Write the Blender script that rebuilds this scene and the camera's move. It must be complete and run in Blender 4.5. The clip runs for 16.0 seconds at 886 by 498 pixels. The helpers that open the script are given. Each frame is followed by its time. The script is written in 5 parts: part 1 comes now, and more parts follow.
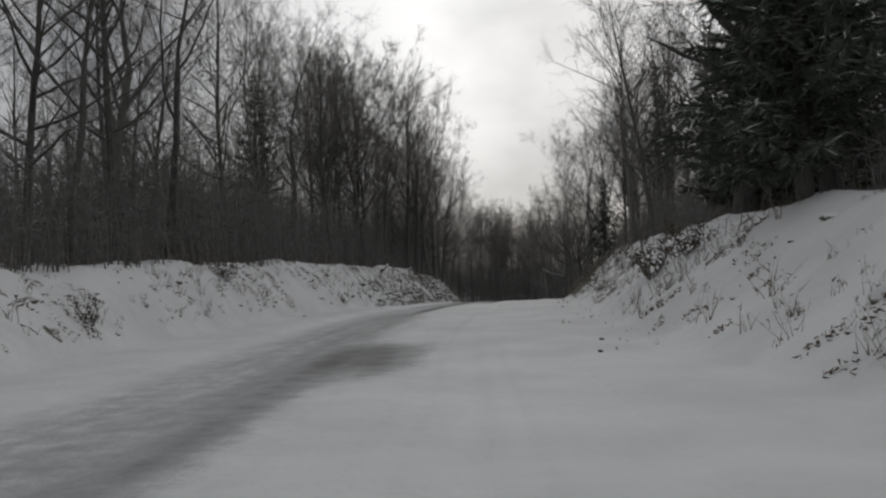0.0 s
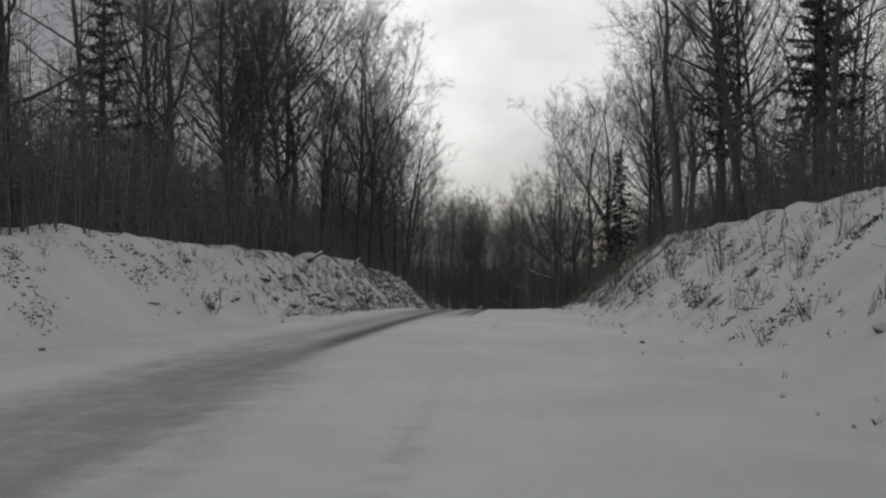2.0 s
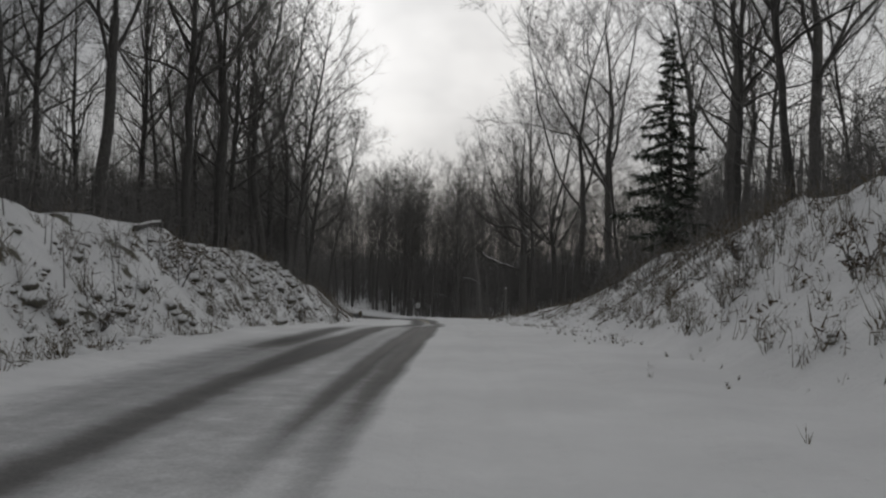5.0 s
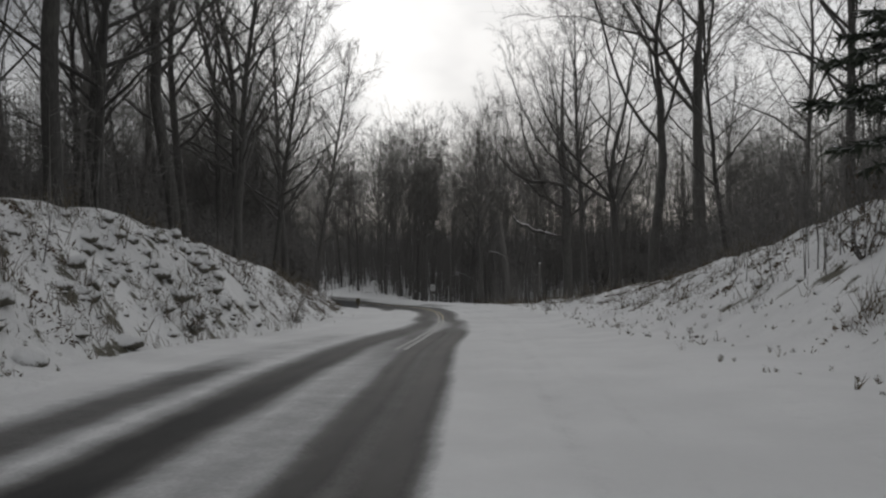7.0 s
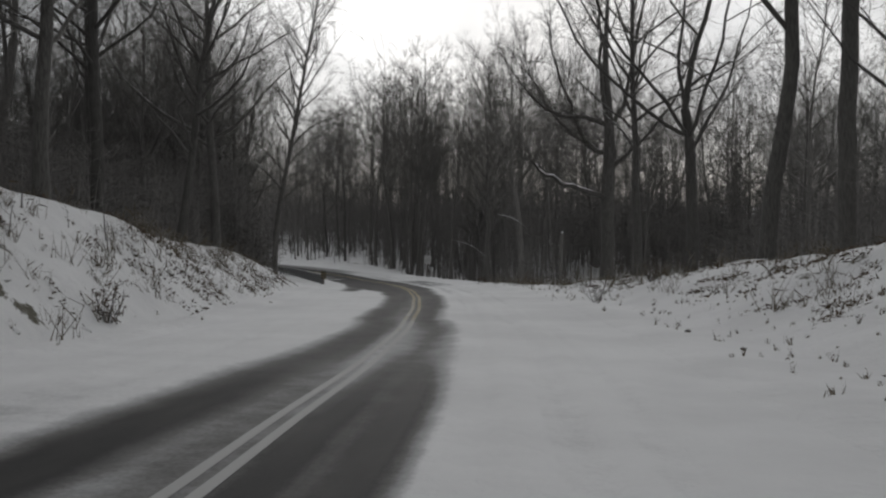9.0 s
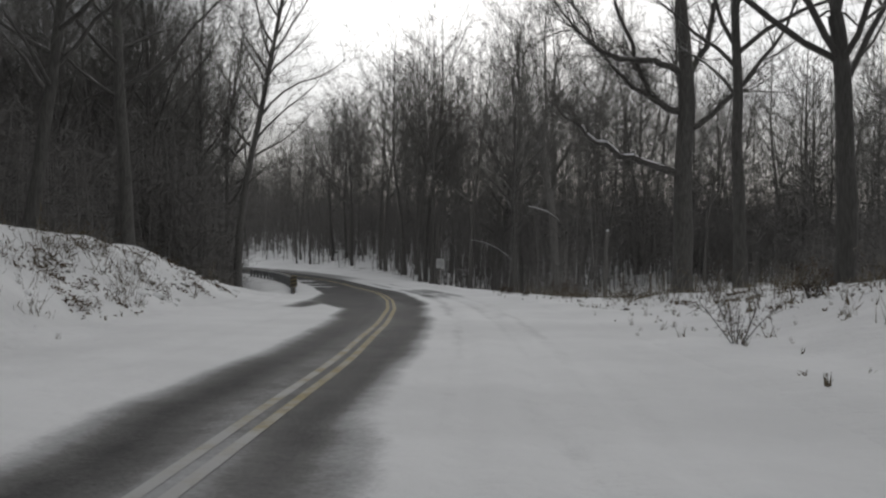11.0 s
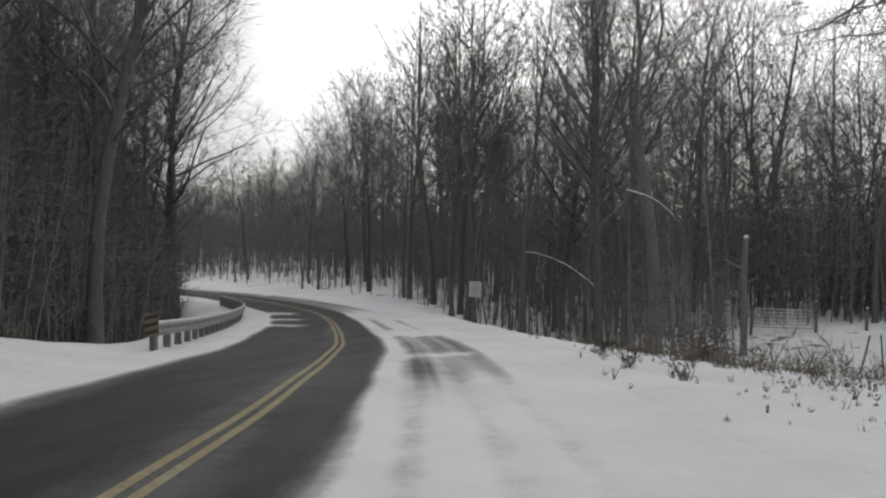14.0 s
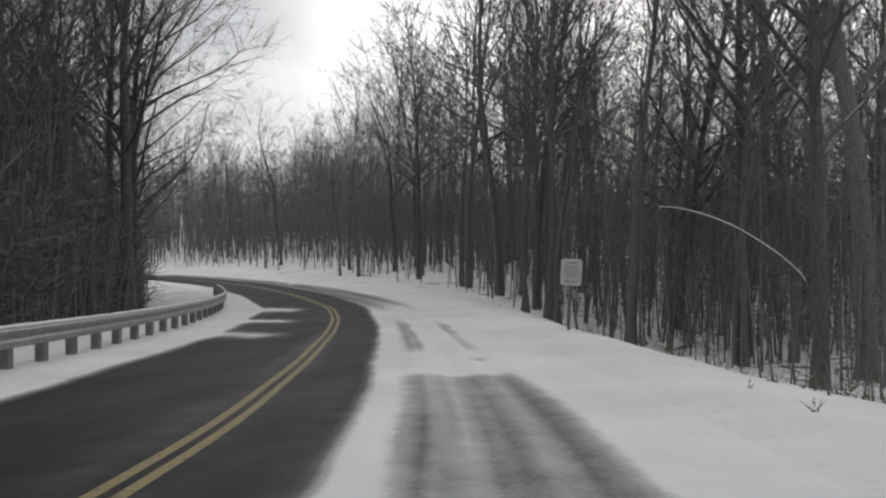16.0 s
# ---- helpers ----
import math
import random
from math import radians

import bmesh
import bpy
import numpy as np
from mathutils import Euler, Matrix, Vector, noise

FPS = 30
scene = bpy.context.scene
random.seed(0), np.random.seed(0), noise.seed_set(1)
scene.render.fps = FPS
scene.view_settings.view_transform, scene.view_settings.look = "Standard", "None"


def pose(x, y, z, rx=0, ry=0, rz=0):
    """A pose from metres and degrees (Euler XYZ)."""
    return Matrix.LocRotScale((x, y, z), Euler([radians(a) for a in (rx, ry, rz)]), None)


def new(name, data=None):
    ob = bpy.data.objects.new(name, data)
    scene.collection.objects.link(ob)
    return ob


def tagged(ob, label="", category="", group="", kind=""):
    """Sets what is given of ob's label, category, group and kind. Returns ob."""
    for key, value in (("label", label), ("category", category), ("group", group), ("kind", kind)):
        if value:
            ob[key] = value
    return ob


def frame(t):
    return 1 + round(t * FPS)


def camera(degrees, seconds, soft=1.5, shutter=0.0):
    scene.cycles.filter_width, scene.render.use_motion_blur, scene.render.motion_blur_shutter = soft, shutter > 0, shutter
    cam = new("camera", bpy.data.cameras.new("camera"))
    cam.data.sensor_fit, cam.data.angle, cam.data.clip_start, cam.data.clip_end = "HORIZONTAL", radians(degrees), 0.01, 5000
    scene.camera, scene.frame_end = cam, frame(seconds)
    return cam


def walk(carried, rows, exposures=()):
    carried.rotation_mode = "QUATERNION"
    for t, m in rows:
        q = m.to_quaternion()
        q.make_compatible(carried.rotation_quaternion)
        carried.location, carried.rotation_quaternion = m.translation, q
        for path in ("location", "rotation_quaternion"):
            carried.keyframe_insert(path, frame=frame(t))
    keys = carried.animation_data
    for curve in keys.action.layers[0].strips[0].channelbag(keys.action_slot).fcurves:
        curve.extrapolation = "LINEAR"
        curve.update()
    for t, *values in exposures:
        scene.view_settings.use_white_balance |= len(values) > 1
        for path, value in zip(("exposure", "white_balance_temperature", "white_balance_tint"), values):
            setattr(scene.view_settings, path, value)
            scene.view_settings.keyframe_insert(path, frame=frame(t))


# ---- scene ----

# ---------------------------------------------------------------- camera
cam = camera(53.4, 16.0, soft=2.3)
# seconds, x, y, z, tilt, roll, heading
PATH = [
    (0, 0.000, 0.000, 6.973, 1.66, 1.93, 10.83),
    (0.5, -1.070, 6.387, 6.875, 2.30, 0.86, 9.54),
    (1, -2.097, 12.767, 6.787, 1.89, 0.34, 8.14),
    (1.5, -3.130, 19.146, 6.725, 1.56, -0.56, 8.96),
    (2, -4.057, 25.535, 6.725, 1.55, 0.07, 8.87),
    (2.5, -4.852, 31.830, 6.752, 2.67, 1.18, 8.32),
    (3, -5.610, 38.025, 6.742, 2.53, 0.73, 6.44),
    (3.5, -6.120, 44.061, 6.696, 2.86, 0.64, 3.75),
    (4, -6.616, 50.026, 6.626, 1.06, -0.64, 5.23),
    (4.2, -6.822, 52.385, 6.591, 1.00, -1.09, 5.28),
    (6.3, -9.253, 75.976, 5.919, -0.83, 1.54, 5.06),
    (6.5, -9.399, 78.040, 5.870, -1.28, 1.58, 5.48),
    (7, -9.661, 83.107, 5.697, -0.48, 1.43, 6.21),
    (7.5, -9.991, 88.028, 5.515, -0.64, 1.46, 7.61),
    (8, -10.269, 92.878, 5.254, -0.04, 1.08, 6.73),
    (8.5, -10.507, 97.481, 4.937, -0.74, 0.23, 6.40),
    (8.7, -10.668, 99.291, 4.831, -2.27, 0.16, 6.58),
    (10.8, -11.601, 114.838, 3.781, -1.77, -0.17, 7.53),
    (11, -11.746, 116.225, 3.697, -1.78, -0.32, 8.59),
    (11.5, -12.102, 120.042, 3.528, -1.14, -0.62, 8.35),
    (12, -12.468, 123.764, 3.364, -1.31, 0.25, 9.64),
    (12.5, -12.891, 127.487, 3.204, -0.36, 0.30, 10.12),
    (13, -13.371, 131.097, 3.035, -0.74, -0.31, 10.85),
    (13.5, -13.893, 134.778, 2.824, -0.68, -0.81, 10.49),
    (14, -14.508, 138.540, 2.609, -0.11, -0.40, 11.86),
    (14.5, -15.251, 142.415, 2.429, -0.27, -0.70, 12.75),
    (15, -16.036, 146.215, 2.230, -1.84, -0.75, 14.07),
    (15.5, -16.942, 150.087, 1.987, -1.76, -0.93, 14.92),
    (16, -17.901, 153.984, 1.712, -0.86, -0.11, 16.21),
]
EXPOSURE = [(0, -0.25), (4.2, -0.28), (6.3, -0.1), (8.7, 0.02), (10.8, 0.24), (13.5, 0.64), (16, 0.76)]
walk(cam, [(t, pose(x, y, z, 90 + tilt, roll, turn)) for t, x, y, z, tilt, roll, turn in PATH], EXPOSURE)

# ---------------------------------------------------------------- sky and sun
SUN_UP, SUN_TURN = radians(18), radians(1)      # low behind the clouds, nearly straight down the road
world = bpy.data.worlds.new("overcast_sky")
scene.world = world
world.use_nodes = True
wn, wl = world.node_tree.nodes, world.node_tree.links
wn.clear()


def wnode(kind, **given):
    n = wn.new(kind)
    for k, v in given.items():
        n.inputs[k].default_value = v
    return n


w_out, w_bg = wn.new("ShaderNodeOutputWorld"), wn.new("ShaderNodeBackground")
w_at = wn.new("ShaderNodeTexCoord")
sky = wn.new("ShaderNodeTexSky")
sky.sky_type, sky.sun_disc, sky.sun_elevation, sky.sun_rotation = "NISHITA", False, SUN_UP, -SUN_TURN
w_skyweak = wn.new("ShaderNodeMix")
w_skyweak.data_type, w_skyweak.blend_type = "RGBA", "MULTIPLY"
w_skyweak.inputs["Factor"].default_value = 1.0
w_skyweak.inputs[7].default_value = (0.06, 0.06, 0.06, 1)
cloud = wn.new("ShaderNodeTexNoise")
cloud.inputs["Scale"].default_value, cloud.inputs["Detail"].default_value, cloud.inputs["Roughness"].default_value = 2.1, 5, 0.5
w_map = wn.new("ShaderNodeMapping")
w_map.inputs["Scale"].default_value = (1.0, 1.0, 1.6)
tone = wn.new("ShaderNodeValToRGB")
tone.color_ramp.elements[0].position, tone.color_ramp.elements[0].color = 0.35, (0.41, 0.425, 0.45, 1)
tone.color_ramp.elements[1].position, tone.color_ramp.elements[1].color = 0.62, (0.98, 0.98, 0.98, 1)
# the clouds are brightest round the hidden sun
w_dot = wn.new("ShaderNodeVectorMath")
w_dot.operation = "DOT_PRODUCT"
w_dot.inputs[1].default_value = (-math.sin(SUN_TURN) * math.cos(SUN_UP), math.cos(SUN_TURN) * math.cos(SUN_UP), math.sin(SUN_UP))
w_glow = wn.new("ShaderNodeMapRange")
w_glow.interpolation_type = "SMOOTHSTEP"
for k, v in (("From Min", 0.895), ("From Max", 1.0), ("To Min", 0.68), ("To Max", 1.36)):
    w_glow.inputs[k].default_value = v
w_mul = wn.new("ShaderNodeMix")
w_mul.data_type, w_mul.blend_type = "RGBA", "MULTIPLY"
w_mul.inputs["Factor"].default_value = 1.0
w_mix = wn.new("ShaderNodeMix")
w_mix.data_type = "RGBA"
w_mix.inputs["Factor"].default_value = 0.93
wl.new(w_at.outputs["Generated"], w_map.inputs["Vector"])
wl.new(w_map.outputs["Vector"], cloud.inputs["Vector"])
wl.new(cloud.outputs["Fac"], tone.inputs["Fac"])
wl.new(w_at.outputs["Generated"], w_dot.inputs[0])
wl.new(w_dot.outputs["Value"], w_glow.inputs["Value"])
wl.new(tone.outputs["Color"], w_mul.inputs[6])
wl.new(w_glow.outputs["Result"], w_mul.inputs[7])
wl.new(sky.outputs["Color"], w_skyweak.inputs[6])
wl.new(w_skyweak.outputs[2], w_mix.inputs[6])
wl.new(w_mul.outputs[2], w_mix.inputs[7])
wl.new(w_mix.outputs[2], w_bg.inputs["Color"])
wl.new(w_bg.outputs["Background"], w_out.inputs["Surface"])
w_bg.inputs["Strength"].default_value = 0.95

sun = new("sun", bpy.data.lights.new("sun", "SUN"))
sun.data.energy, sun.data.angle, sun.data.color = 0.35, radians(25), (1.0, 0.97, 0.93)
sun.matrix_world = pose(0, 0, 60, 90 - math.degrees(SUN_UP), 0, 180 + math.degrees(SUN_TURN))

# ---------------------------------------------------------------- materials


class Mat:
    """A material with its Principled shader and short ways to add nodes."""

    def __init__(self, name, rough=0.8, metal=0.0):
        self.m = bpy.data.materials.new(name)
        self.m.use_nodes = True
        self.nodes, self.links = self.m.node_tree.nodes, self.m.node_tree.links
        self.bsdf = self.nodes["Principled BSDF"]
        self.bsdf.inputs["Roughness"].default_value = rough
        self.bsdf.inputs["Metallic"].default_value = metal
        self.at = self.nodes.new("ShaderNodeTexCoord").outputs["Object"]
        self.bumps = None

    def put(self, socket, value):
        if isinstance(value, bpy.types.NodeSocket):
            self.links.new(value, socket)
        else:
            socket.default_value = value

    def noise(self, scale, detail=4, rough=0.55, stretch=None):
        n = self.nodes.new("ShaderNodeTexNoise")
        n.inputs["Scale"].default_value, n.inputs["Detail"].default_value, n.inputs["Roughness"].default_value = scale, detail, rough
        at = self.at
        if stretch:
            mp = self.nodes.new("ShaderNodeMapping")
            mp.inputs["Scale"].default_value = stretch
            self.links.new(at, mp.inputs["Vector"])
            at = mp.outputs["Vector"]
        self.links.new(at, n.inputs["Vector"])
        return n.outputs["Fac"]

    def span(self, value, a, b, lo=0.0, hi=1.0):
        n = self.nodes.new("ShaderNodeMapRange")
        n.interpolation_type = "SMOOTHSTEP"
        self.put(n.inputs["Value"], value)
        for k, v in (("From Min", a), ("From Max", b), ("To Min", lo), ("To Max", hi)):
            n.inputs[k].default_value = v
        return n.outputs["Result"]

    def math(self, op, a, b=0.0):
        n = self.nodes.new("ShaderNodeMath")
        n.operation = op
        self.put(n.inputs[0], a)
        self.put(n.inputs[1], b)
        return n.outputs[0]

    def mix(self, fac, a, b):
        n = self.nodes.new("ShaderNodeMix")
        n.data_type = "RGBA"
        self.put(n.inputs["Factor"], fac)
        self.put(n.inputs[6], a if isinstance(a, bpy.types.NodeSocket) else (*a, 1))
        self.put(n.inputs[7], b if isinstance(b, bpy.types.NodeSocket) else (*b, 1))
        return n.outputs[2]

    def up(self):
        g = self.nodes.new("ShaderNodeNewGeometry")
        s = self.nodes.new("ShaderNodeSeparateXYZ")
        self.links.new(g.outputs["Normal"], s.inputs[0])
        return s.outputs["Z"]

    def attribute(self, name):
        n = self.nodes.new("ShaderNodeAttribute")
        n.attribute_name = name
        return n.outputs["Fac"]

    def chance(self):
        return self.nodes.new("ShaderNodeObjectInfo").outputs["Random"]

    def island(self):
        return self.nodes.new("ShaderNodeNewGeometry").outputs["Random Per Island"]

    def bump(self, height, strength, distance):
        n = self.nodes.new("ShaderNodeBump")
        n.inputs["Strength"].default_value, n.inputs["Distance"].default_value = strength, distance
        self.put(n.inputs["Height"], height)
        if self.bumps:
            self.links.new(self.bumps, n.inputs["Normal"])
        self.bumps = n.outputs["Normal"]
        self.links.new(self.bumps, self.bsdf.inputs["Normal"])
        return self

    def colour(self, value):
        self.put(self.bsdf.inputs["Base Color"], value if isinstance(value, bpy.types.NodeSocket) else (*value, 1))
        return self

    def rough(self, value):
        self.put(self.bsdf.inputs["Roughness"], value)
        return self


SNOW_A, SNOW_B = (0.815, 0.82, 0.825), (0.715, 0.72, 0.725)


def snow_material():
    m = Mat("settled_snow", 0.75)
    patch, fine = m.noise(0.35, 5), m.noise(6, 4)
    c = m.mix(m.span(patch, 0.3, 0.7), SNOW_A, SNOW_B)
    # grass and leaf litter showing through the thin cover on the banks
    lump = m.math("ADD", m.noise(0.95, 7, 0.62), m.math("MULTIPLY", m.math("SUBTRACT", m.noise(15, 5, 0.6), 0.5), 0.22))
    lump = m.math("ADD", lump, m.math("MULTIPLY", m.math("SUBTRACT", m.attribute("litter"), 1.0), 0.28))
    thin = m.span(lump, 0.555, 0.62)
    # the same brown also paints shade on the floor deep in the woods
    litter = m.mix(m.noise(24, 3), (0.055, 0.052, 0.040), (0.15, 0.14, 0.105))
    m.colour(m.mix(thin, c, litter))
    m.bump(m.noise(1.6, 6, 0.6), 0.55, 0.22).bump(fine, 0.18, 0.03)
    m.bsdf.inputs["Specular IOR Level"].default_value = 0.2
    return m.m


def road_material():
    m = Mat("asphalt_under_snow", 0.8)
    grain = m.noise(60, 4, 0.6)
    wear = m.noise(1.1, 5, 0.6, (1, 0.22, 1))
    asphalt = m.mix(m.span(wear, 0.3, 0.7), (0.017, 0.017, 0.019), (0.046, 0.045, 0.044))
    asphalt = m.mix(m.span(grain, 0.45, 0.8, 0.0, 0.4), asphalt, (0.085, 0.083, 0.08))
    snow = m.mix(m.span(m.noise(0.35, 5), 0.3, 0.7), SNOW_A, SNOW_B)
    bare = m.attribute("bare")
    broken = m.math("MULTIPLY", m.math("SUBTRACT", m.noise(1.7, 8, 0.72), 0.5), 0.42)
    ragged = m.math("ADD", bare, m.math("MULTIPLY", broken, m.span(bare, 0.02, 0.16)))
    ragged = m.math("ADD", ragged, m.math("MULTIPLY", m.math("MULTIPLY", m.math("SUBTRACT", m.noise(26, 4, 0.6), 0.5), 0.22), m.span(bare, 0.02, 0.16)))
    # packed snow, then grey slush, then a dusting, then bare
    c = m.mix(m.span(ragged, 0.06, 0.36), snow, (0.40, 0.405, 0.41))
    c = m.mix(m.span(ragged, 0.30, 0.62), c, (0.17, 0.168, 0.165))
    second = m.span(ragged, 0.50, 0.95)
    m.colour(m.mix(second, c, asphalt))
    m.rough(m.span(second, 0, 1, 0.78, 0.68))
    m.bump(m.math("MULTIPLY", m.math("SUBTRACT", 1.0, second), m.noise(3.2, 6, 0.6)), 0.5, 0.07).bump(grain, 0.25, 0.006)
    m.bsdf.inputs["Specular IOR Level"].default_value = 0.18
    return m.m


def line_material():
    m = Mat("worn_yellow_road_paint", 0.7)
    paint = m.mix(m.noise(2.5, 5), (0.31, 0.245, 0.10), (0.26, 0.215, 0.11))
    bare = m.math("ADD", m.attribute("bare"), m.math("MULTIPLY", m.math("SUBTRACT", m.noise(2.2, 7, 0.7), 0.5), 0.9))
    worn = m.mix(m.span(m.noise(14, 5, 0.65), 0.50, 0.72), paint, (0.07, 0.068, 0.064))
    m.colour(m.mix(m.span(bare, 0.35, 0.75), (0.40, 0.40, 0.395), worn))
    return m.m


def bark_material(name, dark, light, snow=0.5):
    m = Mat(name, 0.92)
    ridges = m.noise(7, 6, 0.65, (3.2, 3.2, 0.45))
    c = m.mix(m.span(ridges, 0.32, 0.68), dark, light)
    c = m.mix(m.span(m.chance(), 0, 1, 0.0, 0.45), c, tuple(0.6 * v for v in dark))
    c = m.mix(m.span(m.noise(0.9, 4), 0.55, 0.75, 0, 0.4), c, (0.12, 0.13, 0.10))
    lie = m.math("MULTIPLY", m.span(m.up(), 0.62, 0.88), m.span(m.noise(1.3, 5, 0.6), 0.44, 0.62))
    m.colour(m.mix(m.math("MULTIPLY", lie, snow), c, SNOW_A))
    m.bump(ridges, 0.7, 0.03)
    return m.m


def plain(name, a, b, scale=6, rough=0.8, metal=0.0, bump=0.3, depth=0.01, snow=0.0):
    m = Mat(name, rough, metal)
    n = m.noise(scale, 5, 0.6)
    c = m.mix(m.span(n, 0.3, 0.7), a, b)
    if snow:
        lie = m.math("MULTIPLY", m.span(m.up(), 0.5, 0.85), m.span(m.noise(3, 4), 0.35, 0.55))
        c = m.mix(m.math("MULTIPLY", lie, snow), c, SNOW_A)
    m.colour(c).bump(n, bump, depth)
    return m.m


M_SNOW = snow_material()
M_ROAD = road_material()
M_LINE = line_material()
M_BARK = bark_material("grey_brown_bark", (0.068, 0.065, 0.061), (0.145, 0.139, 0.131))
M_PALE = bark_material("pale_grey_bark", (0.11, 0.105, 0.098), (0.215, 0.207, 0.195))
M_TWIG = bark_material("dark_twigs", (0.115, 0.109, 0.102), (0.205, 0.197, 0.186), 0.30)
M_BRUSH = plain("brown_undergrowth", (0.120, 0.115, 0.108), (0.205, 0.197, 0.187), 3, 0.95)
M_WEED = plain("dead_weeds", (0.075, 0.060, 0.040), (0.17, 0.14, 0.095), 5, 0.95, snow=0.25)
M_NEEDLE = plain("dark_conifer_needles", (0.040, 0.050, 0.036), (0.078, 0.092, 0.068), 4, 0.85, snow=0.55)
M_LEAF = plain("dead_brown_leaves", (0.06, 0.042, 0.028), (0.14, 0.10, 0.065), 6, 0.9)
M_STEEL = plain("weathered_galvanised_steel", (0.23, 0.235, 0.24), (0.34, 0.345, 0.35), 5, 0.5, 0.55, 0.15, 0.004)
M_POST = plain("weathered_timber_post", (0.085, 0.073, 0.060), (0.17, 0.15, 0.125), 9, 0.9, 0, 0.5, 0.01)
M_RAILPOST = plain("dull_grey_steel_post", (0.15, 0.152, 0.155), (0.25, 0.252, 0.255), 7, 0.6, 0.3, 0.2, 0.004)
M_CAPSNOW = plain("clinging_snow", SNOW_A, SNOW_B, 5, 0.75, 0, 0.5, 0.03)
M_YELLOW = plain("dull_yellow_sheeting", (0.19, 0.15, 0.08), (0.14, 0.115, 0.07), 7, 0.6)
M_BLACK = plain("black_sheeting", (0.02, 0.02, 0.02), (0.04, 0.038, 0.035), 7, 0.6)
M_WHITE = plain("white_sign_face", (0.52, 0.52, 0.51), (0.42, 0.42, 0.41), 4, 0.6)
M_INK = plain("grey_print", (0.24, 0.24, 0.24), (0.32, 0.32, 0.32), 4, 0.7)
M_GATE = plain("grey_painted_tube", (0.20, 0.21, 0.20), (0.30, 0.31, 0.30), 6, 0.6, 0.2, snow=0.6)
M_SOIL = plain("dark_clod", (0.05, 0.042, 0.034), (0.11, 0.095, 0.08), 12, 0.95, 0, 0.6, 0.02, snow=0.5)



def tussock_material():
    """Dead grass and earth with snow lying on all that faces the sky."""
    m = Mat("snow_capped_tussock", 0.9)
    # grass and earth colour, which also paints in the shade beneath each hump
    dark = m.mix(m.noise(22, 3), (0.06, 0.056, 0.047), (0.16, 0.15, 0.118))
    lie = m.math("ADD", m.up(), m.math("MULTIPLY", m.math("SUBTRACT", m.noise(9, 6, 0.7), 0.5), 2.2))
    m.colour(m.mix(m.span(lie, -0.15, 0.30), dark, m.mix(m.noise(0.35, 5), SNOW_A, SNOW_B)))
    m.bump(m.noise(14, 5, 0.6), 0.6, 0.04)
    return m.m


M_TUSSOCK = tussock_material()
M_SNAG = bark_material("weathered_dead_wood", (0.11, 0.106, 0.10), (0.20, 0.193, 0.18))

# ---------------------------------------------------------------- the lie of the land
rng = np.random.default_rng(7)
LAT = rng.random((256, 256))


def lattice(x, y):
    """Smooth value noise, 0 to 1."""
    xi, yi = np.floor(x).astype(int), np.floor(y).astype(int)
    u, v = x - xi, y - yi
    u, v = u * u * (3 - 2 * u), v * v * (3 - 2 * v)
    a, b = LAT[xi % 256, yi % 256], LAT[(xi + 1) % 256, yi % 256]
    c, d = LAT[xi % 256, (yi + 1) % 256], LAT[(xi + 1) % 256, (yi + 1) % 256]
    return (a * (1 - u) + b * u) * (1 - v) + (c * (1 - u) + d * u) * v


def fbm(x, y, scale, octaves=4, rough=0.5):
    total, amp, norm = 0.0, 1.0, 0.0
    for k in range(octaves):
        total = total + amp * (lattice(x / scale * 2 ** k + 17.3 * k, y / scale * 2 ** k + 41.7 * k) - 0.5)
        norm += amp
        amp *= rough
    return total / norm * 2


# the road's centre line, where the yellow lines run
KNOTS = np.array([
    (14.40, -87.50), (7.50, -50.00), (2.20, -22.50), (-2.30, -0.40), (-4.40, 12.40), (-6.40, 25.20), (-7.85, 37.81), (-8.86, 50.01),
    (-9.78, 61.22), (-10.64, 72.53), (-11.29, 83.14), (-11.93, 92.95), (-12.55, 100.64), (-13.07, 108.82), (-13.58, 116.93),
    (-14.28, 123.85), (-15.15, 130.57), (-16.38, 137.90), (-18.00, 145.64), (-19.92, 153.35), (-22.05, 161.03), (-24.42, 167.93),
    (-26.55, 173.73), (-28.71, 179.22), (-31.78, 185.91), (-35.24, 191.70), (-40.11, 198.67), (-47.40, 207.10), (-57.00, 214.60),
    (-70.00, 220.00), (-90.00, 223.80), (-125.00, 226.20)])


def rounded(p, n=6):
    q = np.vstack([2 * p[0] - p[1], p, 2 * p[-1] - p[-2]])
    out = []
    for i in range(1, len(q) - 2):
        a, b, c, d = q[i - 1:i + 3]
        for u in np.arange(n) / n:
            out.append(0.5 * (2 * b + (c - a) * u + (2 * a - 5 * b + 4 * c - d) * u * u + (3 * b - a - 3 * c + d) * u ** 3))
    return np.array(out + [q[-2]])


LINE = rounded(KNOTS)
RUN = np.r_[0, np.cumsum(np.hypot(*np.diff(LINE, axis=0).T))]
RUN = RUN - np.interp(0.0, LINE[:, 1], RUN)


